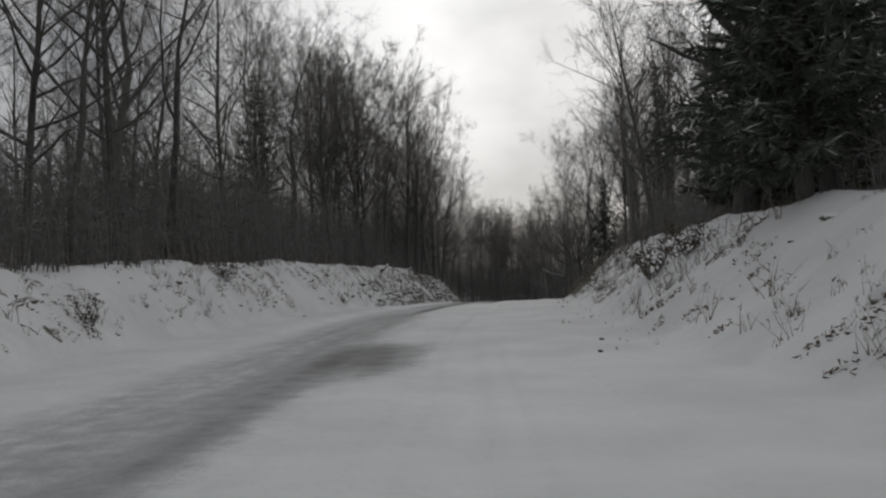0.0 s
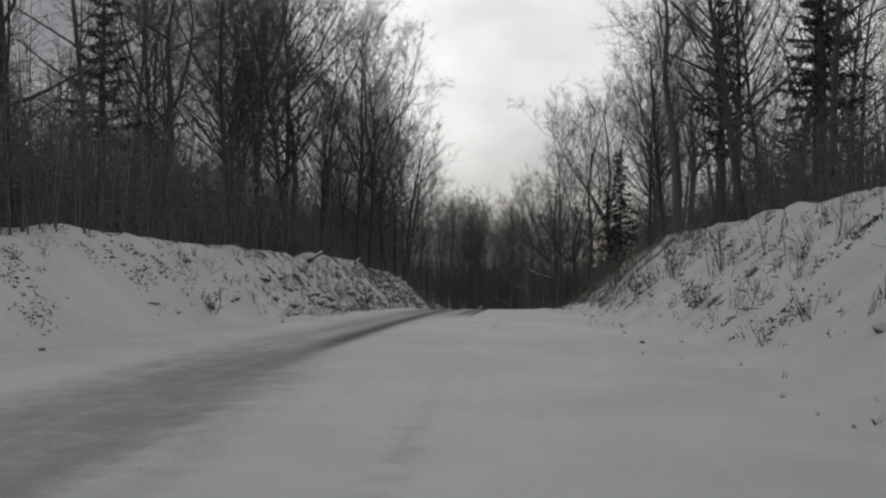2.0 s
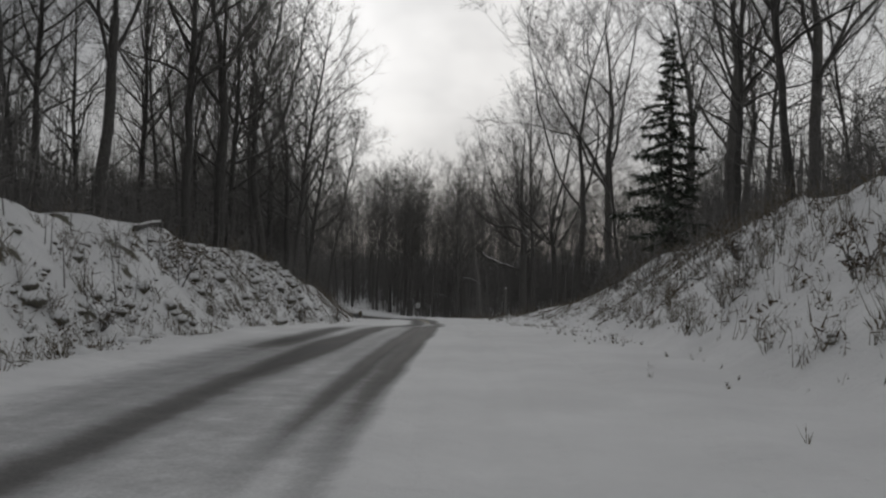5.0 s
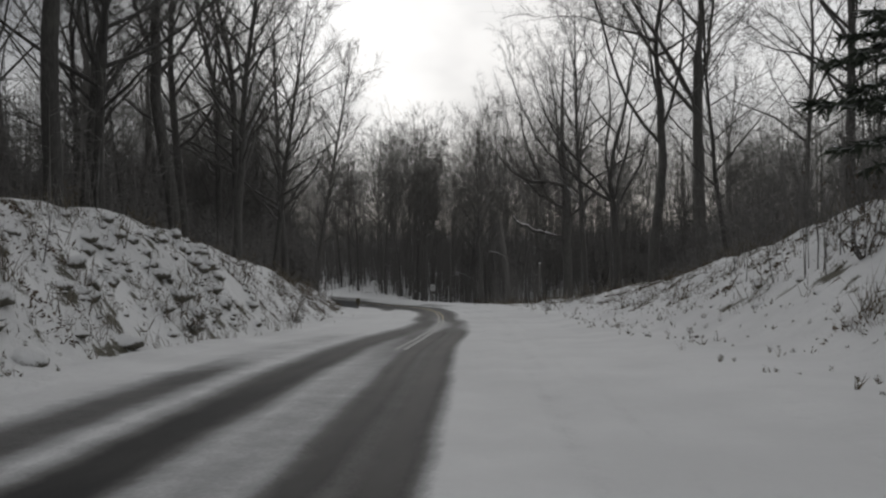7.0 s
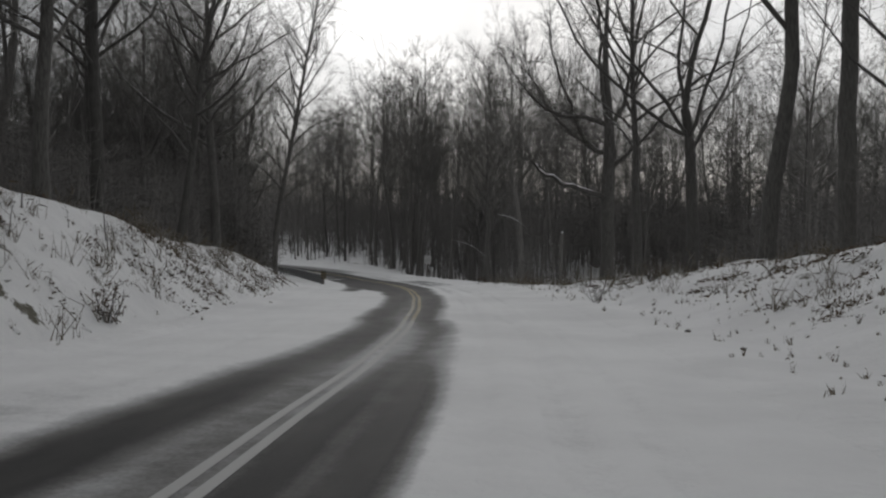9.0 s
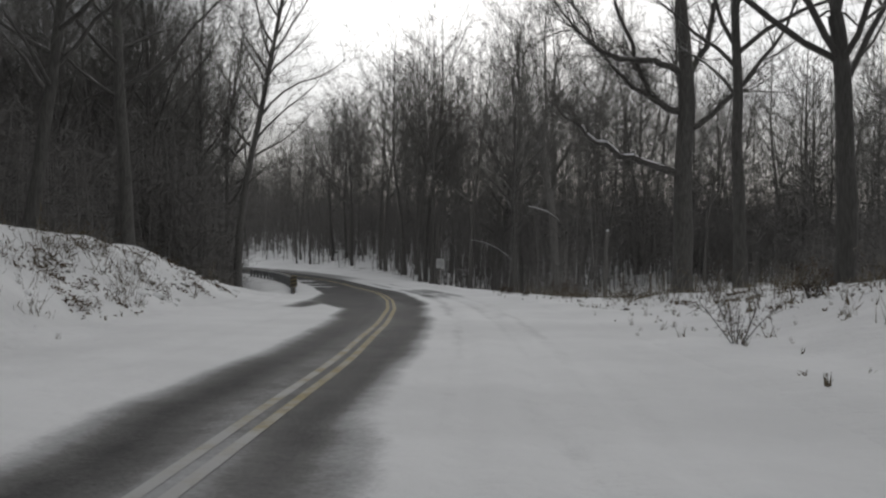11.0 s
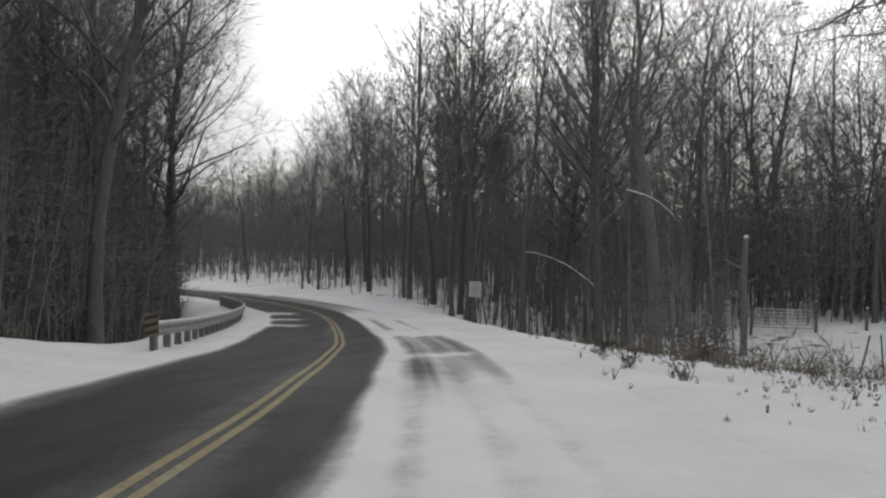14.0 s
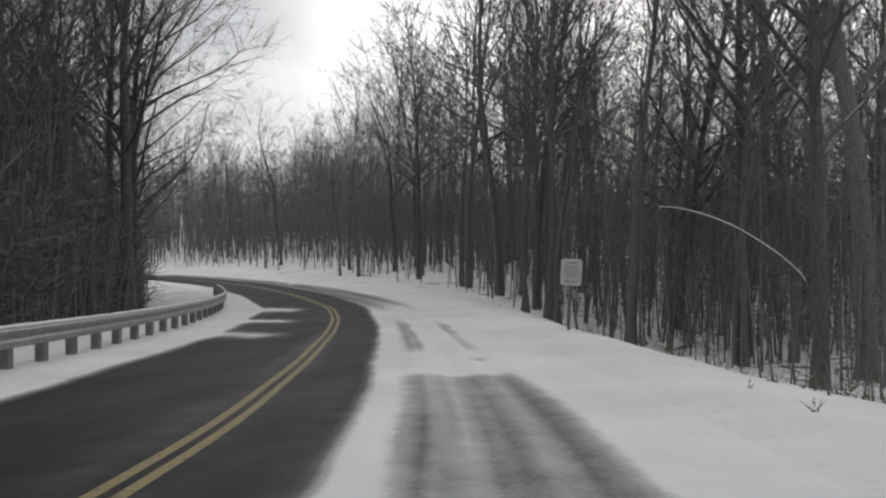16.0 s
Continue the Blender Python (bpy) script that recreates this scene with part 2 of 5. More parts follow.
def along(x, y):
    """Run s along the road and offset d from its centre line (to the right: positive)."""
    x, y = np.atleast_1d(x).astype(float), np.atleast_1d(y).astype(float)
    best, s, d = np.full(x.shape, 1e9), np.zeros(x.shape), np.zeros(x.shape)
    for i in range(len(LINE) - 1):
        (ax, ay), (bx, by) = LINE[i], LINE[i + 1]
        vx, vy = bx - ax, by - ay
        ln = math.hypot(vx, vy)
        u = np.clip(((x - ax) * vx + (y - ay) * vy) / ln ** 2, 0, 1)
        ex, ey = x - ax - u * vx, y - ay - u * vy
        r = np.hypot(ex, ey)
        m = r < best
        best[m], s[m] = r[m], (RUN[i] + u * ln)[m]
        d[m] = (r * np.sign(ex * vy - ey * vx))[m]
    return s, d


def spot(s, d):
    """The plan position of an offset d at run s, and the road's heading there in degrees."""
    x, y = np.interp(s, RUN, LINE[:, 0]), np.interp(s, RUN, LINE[:, 1])
    vx = np.interp(s + 0.6, RUN, LINE[:, 0]) - np.interp(s - 0.6, RUN, LINE[:, 0])
    vy = np.interp(s + 0.6, RUN, LINE[:, 1]) - np.interp(s - 0.6, RUN, LINE[:, 1])
    ln = np.hypot(vx, vy)
    return x + d * vy / ln, y - d * vx / ln, np.degrees(np.arctan2(-vx, vy))


ROAD_S = [-95, -60, -30, 0, 10, 20, 40, 50, 60, 70, 80, 90, 100, 110, 120, 130, 140, 150, 160, 170, 180, 190, 200, 220, 260]
ROAD_Z = [7.60, 6.80, 6.05, 5.29, 5.14, 5.05, 5.05, 4.97, 4.77, 4.56, 4.34, 4.07, 3.59, 2.88, 2.27, 1.84, 1.32, 0.74, 0.13, -0.44, -0.88, -1.22, -1.43, -1.69, -1.83]


def road_z(s):
    return sum(np.interp(s + e, ROAD_S, ROAD_Z) for e in (-5, -2.5, 0, 2.5, 5)) / 5


def step(v, a, b):
    u = np.clip((v - a) / (b - a), 0, 1)
    return u * u * (3 - 2 * u)


# left bank: run, foot, crest, height
BANK_L = np.array([(-60, 8, 11, 2.2), (0, 8, 11, 2.3), (19, 8, 11, 2.5), (31, 8, 11, 2.65), (50, 8.1, 11, 3.0), (62, 7.8, 10.8, 3.15), (71, 7.3, 10.4, 3.35),
                   (82, 6.8, 10, 3.6), (100, 6.2, 9.6, 3.75), (110, 6.0, 9.4, 3.7), (120, 5.9, 9.2, 3.05), (130, 5.7, 9.0, 2.5), (137, 5.6, 8.8, 2.2), (147, 5.4, 8.6, 1.65),
                   (155, 5.2, 8.4, 0.9), (161, 5.3, 8.2, 0.2), (171, 6.0, 10, -1.7), (200, 6.5, 12, -2.5), (260, 6.5, 12, -1.5)])
BANK_R = np.array([(-60, 7.4, 12.5, 3.3), (0, 7.4, 12.5, 3.5), (25, 7.4, 12.5, 3.8), (56, 7.3, 12.3, 4.0), (72, 7.1, 12, 4.35), (82, 7.0, 11.9, 4.1),
                   (97, 6.9, 11.8, 3.45), (110, 6.8, 11.6, 3.05), (119, 6.7, 11.5, 2.4), (128, 6.5, 11.5, 1.65), (138, 6.3, 11.3, 0.85), (147, 6.3, 11.5, 0.15),
                   (156, 6.4, 12.5, -0.6), (165, 6.3, 12.5, -1.2), (178, 6.2, 12, -1.7), (190, 6.2, 12, -1.5), (202, 7.0, 16, -0.3), (220, 8.0, 16, 1.0), (260, 8.0, 16, 1.5)])
LAND_Y = [-200, 30, 80, 110, 130, 150, 170, 195, 225, 300, 900]
LAND_L = [6.5, 8.0, 8.8, 7.2, 4.4, 0.6, -3.2, -3.8, -1.0, 3.0, 9.0]
LAND_R = [9.0, 9.3, 9.3, 6.4, 2.6, -0.6, -2.0, -1.6, 1.2, 4.5, 10.0]


def land_z(x, y, rough=True):
    x, y = np.atleast_1d(x).astype(float), np.atleast_1d(y).astype(float)
    s, d = along(x, y)
    z = road_z(s)
    for side, bank, land in ((-1, BANK_L, LAND_L), (1, BANK_R, LAND_R)):
        a = np.abs(d)
        foot, crest, high = (np.interp(s, bank[:, 0], bank[:, k]) for k in (1, 2, 3))
        u = np.clip((a - foot) / (crest - foot), 0, 1)
        rise = high * (0.75 * u + 0.25 * u * u * (3 - 2 * u)) ** 0.92 if side > 0 else high * (1 - (1 - u) ** 1.25)
        near = rise + 0.012 * np.maximum(a - crest, 0)
        if rough:
            near = near + (0.50 * fbm(x, y, 5.5, 3) + 0.30 * fbm(x + 50, y, 1.7, 2, 0.5)) * step(u, 0.03, 0.5) * np.clip(np.abs(high) / 2, 0.25, 1) * 0.8
            near = near + 0.10 * fbm(x, y + 90, 2.2, 2) * step(a, 4.6, 6.5)
        far = np.interp(y, LAND_Y, land) + 1.4 * fbm(x, y, 38, 3)
        blend = step(a, crest + 3, crest + 24)
        out = np.where(d * side >= 0, (z + near) * (1 - blend) + far * blend, z if side < 0 else out)
    # the road bed lies a hand lower than the strip that covers it; snow pushed aside lies along it
    bed = 1 - step(np.abs(d), 3.9, 4.55)
    ridge = 0.10 * np.exp(-((np.abs(d) - 5.1) / 0.5) ** 2) * (0.6 + 0.8 * fbm(x, y, 3.0, 3))
    return out + 0.045 - 0.115 * bed + ridge * (1 - bed)


def mesh_of(name, verts, faces, material, smooth=True):
    me = bpy.data.meshes.new(name)
    verts = np.asarray(verts, dtype=np.float32)
    me.from_pydata(verts, [], faces if isinstance(faces, list) else faces.tolist())
    if material:
        me.materials.append(material)
    if smooth:
        me.polygons.foreach_set("use_smooth", np.ones(len(me.polygons), dtype=bool))
    me.update()
    return me


def number(me, name, values):
    me.attributes.new(name, "FLOAT", "POINT").data.foreach_set("value", np.asarray(values, dtype=np.float32))


def lines(a, b, fine, reach, grow=1.17):
    """Grid lines: fine between a and b, then wider and wider out to the horizon."""
    mid, stepw = list(np.arange(a, b + fine / 2, fine)), fine
    lo, hi = [], []
    x = a
    while x > a - reach:
        stepw *= grow
        x -= stepw
        lo.append(x)
    stepw, x = fine, mid[-1]
    while x < b + reach:
        stepw *= grow
        x += stepw
        hi.append(x)
    return np.array(lo[::-1] + mid + hi)


GX, GY = lines(-33, 9, 0.34, 1200, 1.15), lines(-2, 176, 0.34, 1200, 1.15)
gx, gy = (g.ravel() for g in np.meshgrid(GX, GY, indexing="ij"))
gz = land_z(gx, gy)
nx, ny = len(GX), len(GY)
idx = np.arange(nx * ny).reshape(nx, ny)
quads = np.stack([idx[:-1, :-1], idx[1:, :-1], idx[1:, 1:], idx[:-1, 1:]], -1).reshape(-1, 4)
ground_mesh = mesh_of("ground", np.stack([gx, gy, gz], -1), quads, M_SNOW)
gs, gd = along(gx, gy)
lit = np.where(gd < 0, step(-gd, 5.3, 6.2), step(gd, 6.6, 8.4))
lit = np.where((gd < 0) & (gs < 62), step(-gd, 7.2, 8.6), lit)
# far from the road the litter colour stands in for woodland shade on snow
deep = 0.85 * step(np.abs(gd), 22, 34) * (1 - step(gy, 150, 160) * (gx > -14) * (gy < 196) * (gx < 18))
rough_bank = np.where(gd < 0, step(gs, 60, 88) * (1 - 1.25 * step(gs, 112, 126)) - 0.15 * (gs < 62), 0.25 - 0.22 * (gs < 66))
# low ground behind the rail is darkened through the same mask
hollow = step(gs, 150, 160) * step(-gd, 6.6, 8.5)
number(ground_mesh, "litter", np.clip(1.3 * hollow + deep + lit * (1 - step(np.abs(gd), 22, 34)) * (0.60 + 0.62 * rough_bank + 0.8 * fbm(gx, gy, 7, 3)), 0, 1))
ground = tagged(new("ground", ground_mesh), "snow-covered banks and verges with leaf litter, woodland floor darkened for shade", "ground", kind="structure")


# ---------------------------------------------------------------- the road
def bare_cover(s, d):
    """How far the asphalt is bare of snow, 0 to 1."""
    w = d + (0.16 + 0.30 * step(s, 112, 124) * (1 - step(s, 146, 152))) * fbm(s, d * 0 + 3.0, 7, 4, 0.6) + 0.05 * fbm(s * 0.6, d * 2.5, 2.0, 3)

    def band(a, b, soft=0.4):
        soft = soft * 1.5
        return step(w, a - soft, a + soft) * (1 - step(w, b - soft, b + soft))

    def stretch(a, b, c, e):
        return step(s, a, b) * (1 - step(s, c, e))
    streak = fbm(s * 0.12, d * 2.2, 1.0, 3)
    drag = fbm(s * 0.05, d * 5.0 + 4, 1.0, 4, 0.6)
    # packed snow with faint grey tracks
    early = 0.27 * band(-4.0, -0.2, 1.0) + 0.06 * band(-1.9, -0.9) + 0.10 * band(1.0, 2.0, 0.3)
    early = early + 0.46 * band(-0.6, 0.9, 0.6) * stretch(14, 19, 22, 26) + 0.2 * band(-1.1, -0.6, 0.3) * stretch(2, 10, 20, 26)
    out = early * (1 - step(s, 34, 46))
    # one wheel track opens in the far lane, then both lanes
    out = out + stretch(34, 44, 84, 92) * (0.60 * band(-1.75, -1.2, 0.3) * step(s, 36, 56) + 0.26 * band(-3.9, -0.9, 0.8))
    out = out + stretch(58, 74, 110, 122) * ((0.92 * band(0.72, 1.12, 0.16) + 0.72 * band(0.18, 0.50, 0.14) + 0.30 * band(0.2, 1.0, 0.2)) * step(s, 60, 84) + (0.28 + 0.26 * step(s, 94, 106)) * band(-0.7, 0.3))
    out = out + stretch(74, 88, 112, 124) * 0.95 * band(-1.68, -0.85, 0.22)
    out = out + stretch(82, 87, 96, 101) * 0.5 * band(-3.1, -2.3, 0.25) + stretch(70, 86, 108, 120) * 0.22 * band(-3.6, -1.8, 0.6)
    # the bared roadway beyond, edged by ragged snow
    edge_r = np.interp(s, [100, 125, 140, 150, 165, 180, 200, 260], [1.2, 1.0, 1.08, 1.15, 1.25, 1.25, 1.6, 1.8])
    edge_l = np.interp(s, [100, 110, 122, 130, 137, 141.5, 145, 149, 156, 170, 190, 200, 260], [-1.7, -1.5, -1.15, -1.05, -1.15, -1.35, -2.5, -2.9, -2.85, -2.75, -2.7, -2.8, -3.0])
    blur = np.interp(s, [100, 130, 145, 152], [0.75, 0.5, 0.35, 0.22])
    late = step(w, edge_l - 0.6 * blur, edge_l + blur) * (1 - step(w, edge_r - blur, edge_r + 0.6 * blur))
    lane = np.interp(s, [106, 114, 125, 150, 165], [0.42, 0.56, 0.72, 0.84, 0.90])
    wheels = lane + 0.34 * np.exp(-((w + 1.5) / 0.7) ** 2) + 0.16 * band(0.5, 1.0, 0.3) + 0.24 * fbm(s * 0.10, d * 1.5 + 20, 1.0, 3)
    wheels = wheels - np.interp(s, [110, 128, 160], [0.34, 0.22, 0.04]) * np.exp(-((w - 0.02) / 0.36) ** 2)
    late = late * np.clip(wheels, 0, 1)
    late = np.maximum(late, 0.75 * band(-3.1, -2.3, 0.22) * stretch(141, 143.5, 146, 150))
    out = out * (1 - step(s, 108, 118)) + step(s, 106, 118) * late
    # the shoulder: thin tracks, then scraped patches broken by strips of drifted snow
    grit = np.clip(0.92 + 0.45 * drag, 0, 1.2)
    scraped = stretch(150, 154.5, 166.3, 167.0) * (1 - 0.85 * np.exp(-((s - 157.9 - 0.5 * (d - 2.4)) / 0.75) ** 2))
    scraped = scraped + stretch(168.4, 168.9, 169.3, 169.8) * step(d, 2.6, 2.9) + 0.9 * stretch(169.5, 172, 178, 184) * (band(1.75, 2.15, 0.12) + band(2.9, 3.3, 0.15))
    tracks = 0.50 * scraped * band(1.62, 3.15, 0.13) * grit * (1 - 0.4 * (1 - step(s, 155.5, 159)) * step(d, 2.0, 2.3))
    tracks = tracks + 0.20 * stretch(144, 154, 160, 166) * band(1.78, 2.15, 0.1) * grit + 0.25 * stretch(150, 154, 164, 167) * band(3.1, 3.35, 0.1)
    tracks = tracks + 0.07 * stretch(118, 132, 150, 160) * (band(1.45, 1.7, 0.12) + band(2.75, 3.05, 0.14)) + step(s, 184, 198) * 0.5 * band(1.2, 3.6, 0.4)
    out = out + tracks
    worn = 0.62 + 0.14 * step(s, 100, 115)
    out = out + step(s, 24, 60) * (1 - step(s, 150, 156)) * worn * (0.14 * band(1.5, 1.75, 0.15) + 0.17 * band(2.25, 2.55, 0.2) + 0.15 * band(2.85, 3.1, 0.15)) + 0.07 * (streak + drag) * band(1.4, 4.4, 0.3)
    patches = np.exp(-((s - 189) / 1.6) ** 2) + np.exp(-((s - 182) / 0.9) ** 2) + 0.9 * np.exp(-((s - 176.0) / 1.1) ** 2)
    out = out - 0.95 * patches * band(-2.9, -1.1, 0.4)
    return np.clip(out + 0.10 * streak * step(out, 0.05, 0.3), 0, 1)


RS = np.arange(-70, 250.1, 0.5)
RD = np.concatenate([np.arange(-4.7, -4.0, 0.1), np.arange(-4.0, 4.01, 0.09), np.arange(4.1, 4.81, 0.1)])
rs, rd = (g.ravel() for g in np.meshgrid(RS, RD, indexing="ij"))
rx, ry, _ = spot(rs, rd)
cover = bare_cover(rs, rd)
ruts = 0.030 * fbm(rs * 0.15, rd * 1.6, 1.0, 3)
lane_w = rd + 0.10 * fbm(rs, rs * 0 + 9.0, 11, 3)
for at, wide, deep in ((1.6, 0.16, 0.018), (2.4, 0.20, 0.030), (2.95, 0.14, 0.028), (-1.5, 0.22, 0.020), (-2.6, 0.2, 0.014)):
    ruts = ruts - deep * np.exp(-((lane_w - at) / wide) ** 2) + 0.6 * deep * np.exp(-((lane_w - at - 1.9 * wide) / wide) ** 2)
rz = road_z(rs) + (1 - cover) * (0.035 + ruts) - 0.12 * step(np.abs(rd), 4.4, 4.8)
ridx = np.arange(len(RS) * len(RD)).reshape(len(RS), len(RD))
rquads = np.stack([ridx[:-1, :-1], ridx[:-1, 1:], ridx[1:, 1:], ridx[1:, :-1]], -1).reshape(-1, 4)
road_mesh = mesh_of("road", np.stack([rx, ry, rz], -1), rquads, M_ROAD)
number(road_mesh, "bare", cover)
road = tagged(new("road", road_mesh), "asphalt road partly bared by tyres under packed snow", "road", kind="structure")


def centre_stripe(offset):
    s = np.arange(102, 245, 0.4)
    rows = []
    for e in (-0.05, 0.05):
        x, y, _ = spot(s, offset + e + 0.012 * np.sin(s * 0.9))
        c = bare_cover(s, s * 0 + offset)
        rows.append(np.stack([x, y, road_z(s) + (1 - c) * (0.035 + 0.030 * fbm(s * 0.15, s * 0 + (offset + e) * 1.6, 1.0, 3)) + 0.005], -1))
    n = len(s)
    v = np.vstack(rows)
    i = np.arange(n - 1)
    me = mesh_of("road_line", v, np.stack([i, i + n, i + n + 1, i + 1], -1), M_LINE)
    number(me, "bare", np.tile(bare_cover(s, s * 0 + offset) * (0.40 + 0.60 * step(s, 106, 122)), 2))
    return tagged(new("road_line", me), "worn yellow centre line dusted with snow", "road marking", "double centre line", "structure")


for off in (-0.095, 0.095):
    centre_stripe(off)

# ---------------------------------------------------------------- building helpers


class Shape:
    """Gathers tubes, cones, boxes and blades into one mesh."""

    def __init__(self):
        self.v, self.f, self.n = [], [], 0

    def add(self, verts, faces):
        verts = np.asarray(verts, float)
        self.v.append(verts)
        self.f.extend([tuple(int(i) + self.n for i in f) for f in faces])
        self.n += len(verts)
        return self

    def tube(self, path, radii, sides=6, cap=False):
        path, radii = np.asarray(path, float), np.asarray(radii, float)
        k = len(path)
        t = np.gradient(path, axis=0)
        t /= np.linalg.norm(t, axis=1)[:, None] + 1e-9
        ref = np.array([0.31, 0.95, 0.07]) if abs(t[0, 2]) > 0.7 else np.array([0.05, 0.1, 1.0])
        a = np.cross(t, ref)
        a /= np.linalg.norm(a, axis=1)[:, None] + 1e-9
        b = np.cross(t, a)
        ang = np.arange(sides) * 2 * math.pi / sides
        ring = path[:, None, :] + radii[:, None, None] * (np.cos(ang)[None, :, None] * a[:, None, :] + np.sin(ang)[None, :, None] * b[:, None, :])
        faces = []
        for i in range(k - 1):
            for j in range(sides):
                j2 = (j + 1) % sides
                faces.append((i * sides + j, i * sides + j2, (i + 1) * sides + j2, (i + 1) * sides + j))
        if cap:
            faces.append(tuple(range(sides))[::-1])
            faces.append(tuple((k - 1) * sides + j for j in range(sides)))
        return self.add(ring.reshape(-1, 3), faces)

    def cones(self, a, b, r, sides=3):
        """Many thin pointed twigs from a to b at once."""
        a, b = np.asarray(a, float), np.asarray(b, float)
        n = len(a)
        t = b - a
        t /= np.linalg.norm(t, axis=1)[:, None] + 1e-9
        u = np.cross(t, np.array([0.3, 0.2, 0.93]))
        u /= np.linalg.norm(u, axis=1)[:, None] + 1e-9
        w = np.cross(t, u)
        r = np.broadcast_to(np.asarray(r, float), (n,))[:, None]
        ring = [a + r * (math.cos(k * 2 * math.pi / sides) * u + math.sin(k * 2 * math.pi / sides) * w) for k in range(sides)]
        v = np.stack(ring + [b], 1).reshape(-1, 3)
        m = sides + 1
        base = np.arange(n) * m
        f = np.vstack([np.stack([base + k, base + (k + 1) % sides, base + sides], -1) for k in range(sides)]) + self.n
        self.v.append(v)
        self.f.extend(map(tuple, f.tolist()))
        self.n += len(v)
        return self

    def blades(self, a, b, r):
        """Many very fine twigs, each one thin triangle."""
        a, b = np.asarray(a, float), np.asarray(b, float)
        n = len(a)
        t = b - a
        u = np.cross(t, LAT[np.arange(n) % 256, :3] - 0.5)
        u /= np.linalg.norm(u, axis=1)[:, None] + 1e-9
        r = np.broadcast_to(np.asarray(r, float), (n,))[:, None]
        base = np.arange(n) * 3 + self.n
        self.v.append(np.stack([a - r * u, a + r * u, b], 1).reshape(-1, 3))
        self.f.extend(map(tuple, np.stack([base, base + 1, base + 2], -1).tolist()))
        self.n += 3 * n
        return self

    def box(self, lo, hi, m=None, bevel=0.0):
        bm = bmesh.new()
        bmesh.ops.create_cube(bm, size=1)
        for v in bm.verts:
            v.co = Vector([lo[i] + (v.co[i] + 0.5) * (hi[i] - lo[i]) for i in range(3)])
        if bevel:
            bmesh.ops.bevel(bm, geom=bm.edges[:], offset=bevel, segments=1, affect="EDGES")
        if m:
            bm.transform(m)
        bm.verts.index_update()
        self.add([v.co[:] for v in bm.verts], [[v.index for v in f.verts] for f in bm.faces])
        bm.free()
        return self

    def mesh(self, name, material, smooth=True):
        return mesh_of(name, np.vstack(self.v), self.f, material, smooth)


def part(name, me, parent, label=""):
    ob = new(name, me)
    ob.parent = parent
    return tagged(ob, label)


def root(name, m, label, category, group=""):
    ob = new(name)
    ob.matrix_world = m
    return tagged(ob, label, category, group)


# ---------------------------------------------------------------- bare trees
def unit(v):
    return v / (np.linalg.norm(v) + 1e-9)


def bough(r, start, way, length, wander, lift, n):
    """A wandering line that starts along way and turns upwards by lift."""
    pts, p, d = [start], np.array(start, float), unit(np.array(way, float))
    for _ in range(n):
        d = unit(d + r.normal(0, wander, 3) + np.array([0, 0, lift]))
        p = p + d * length / n
        pts.append(p.copy())
    return np.array(pts)


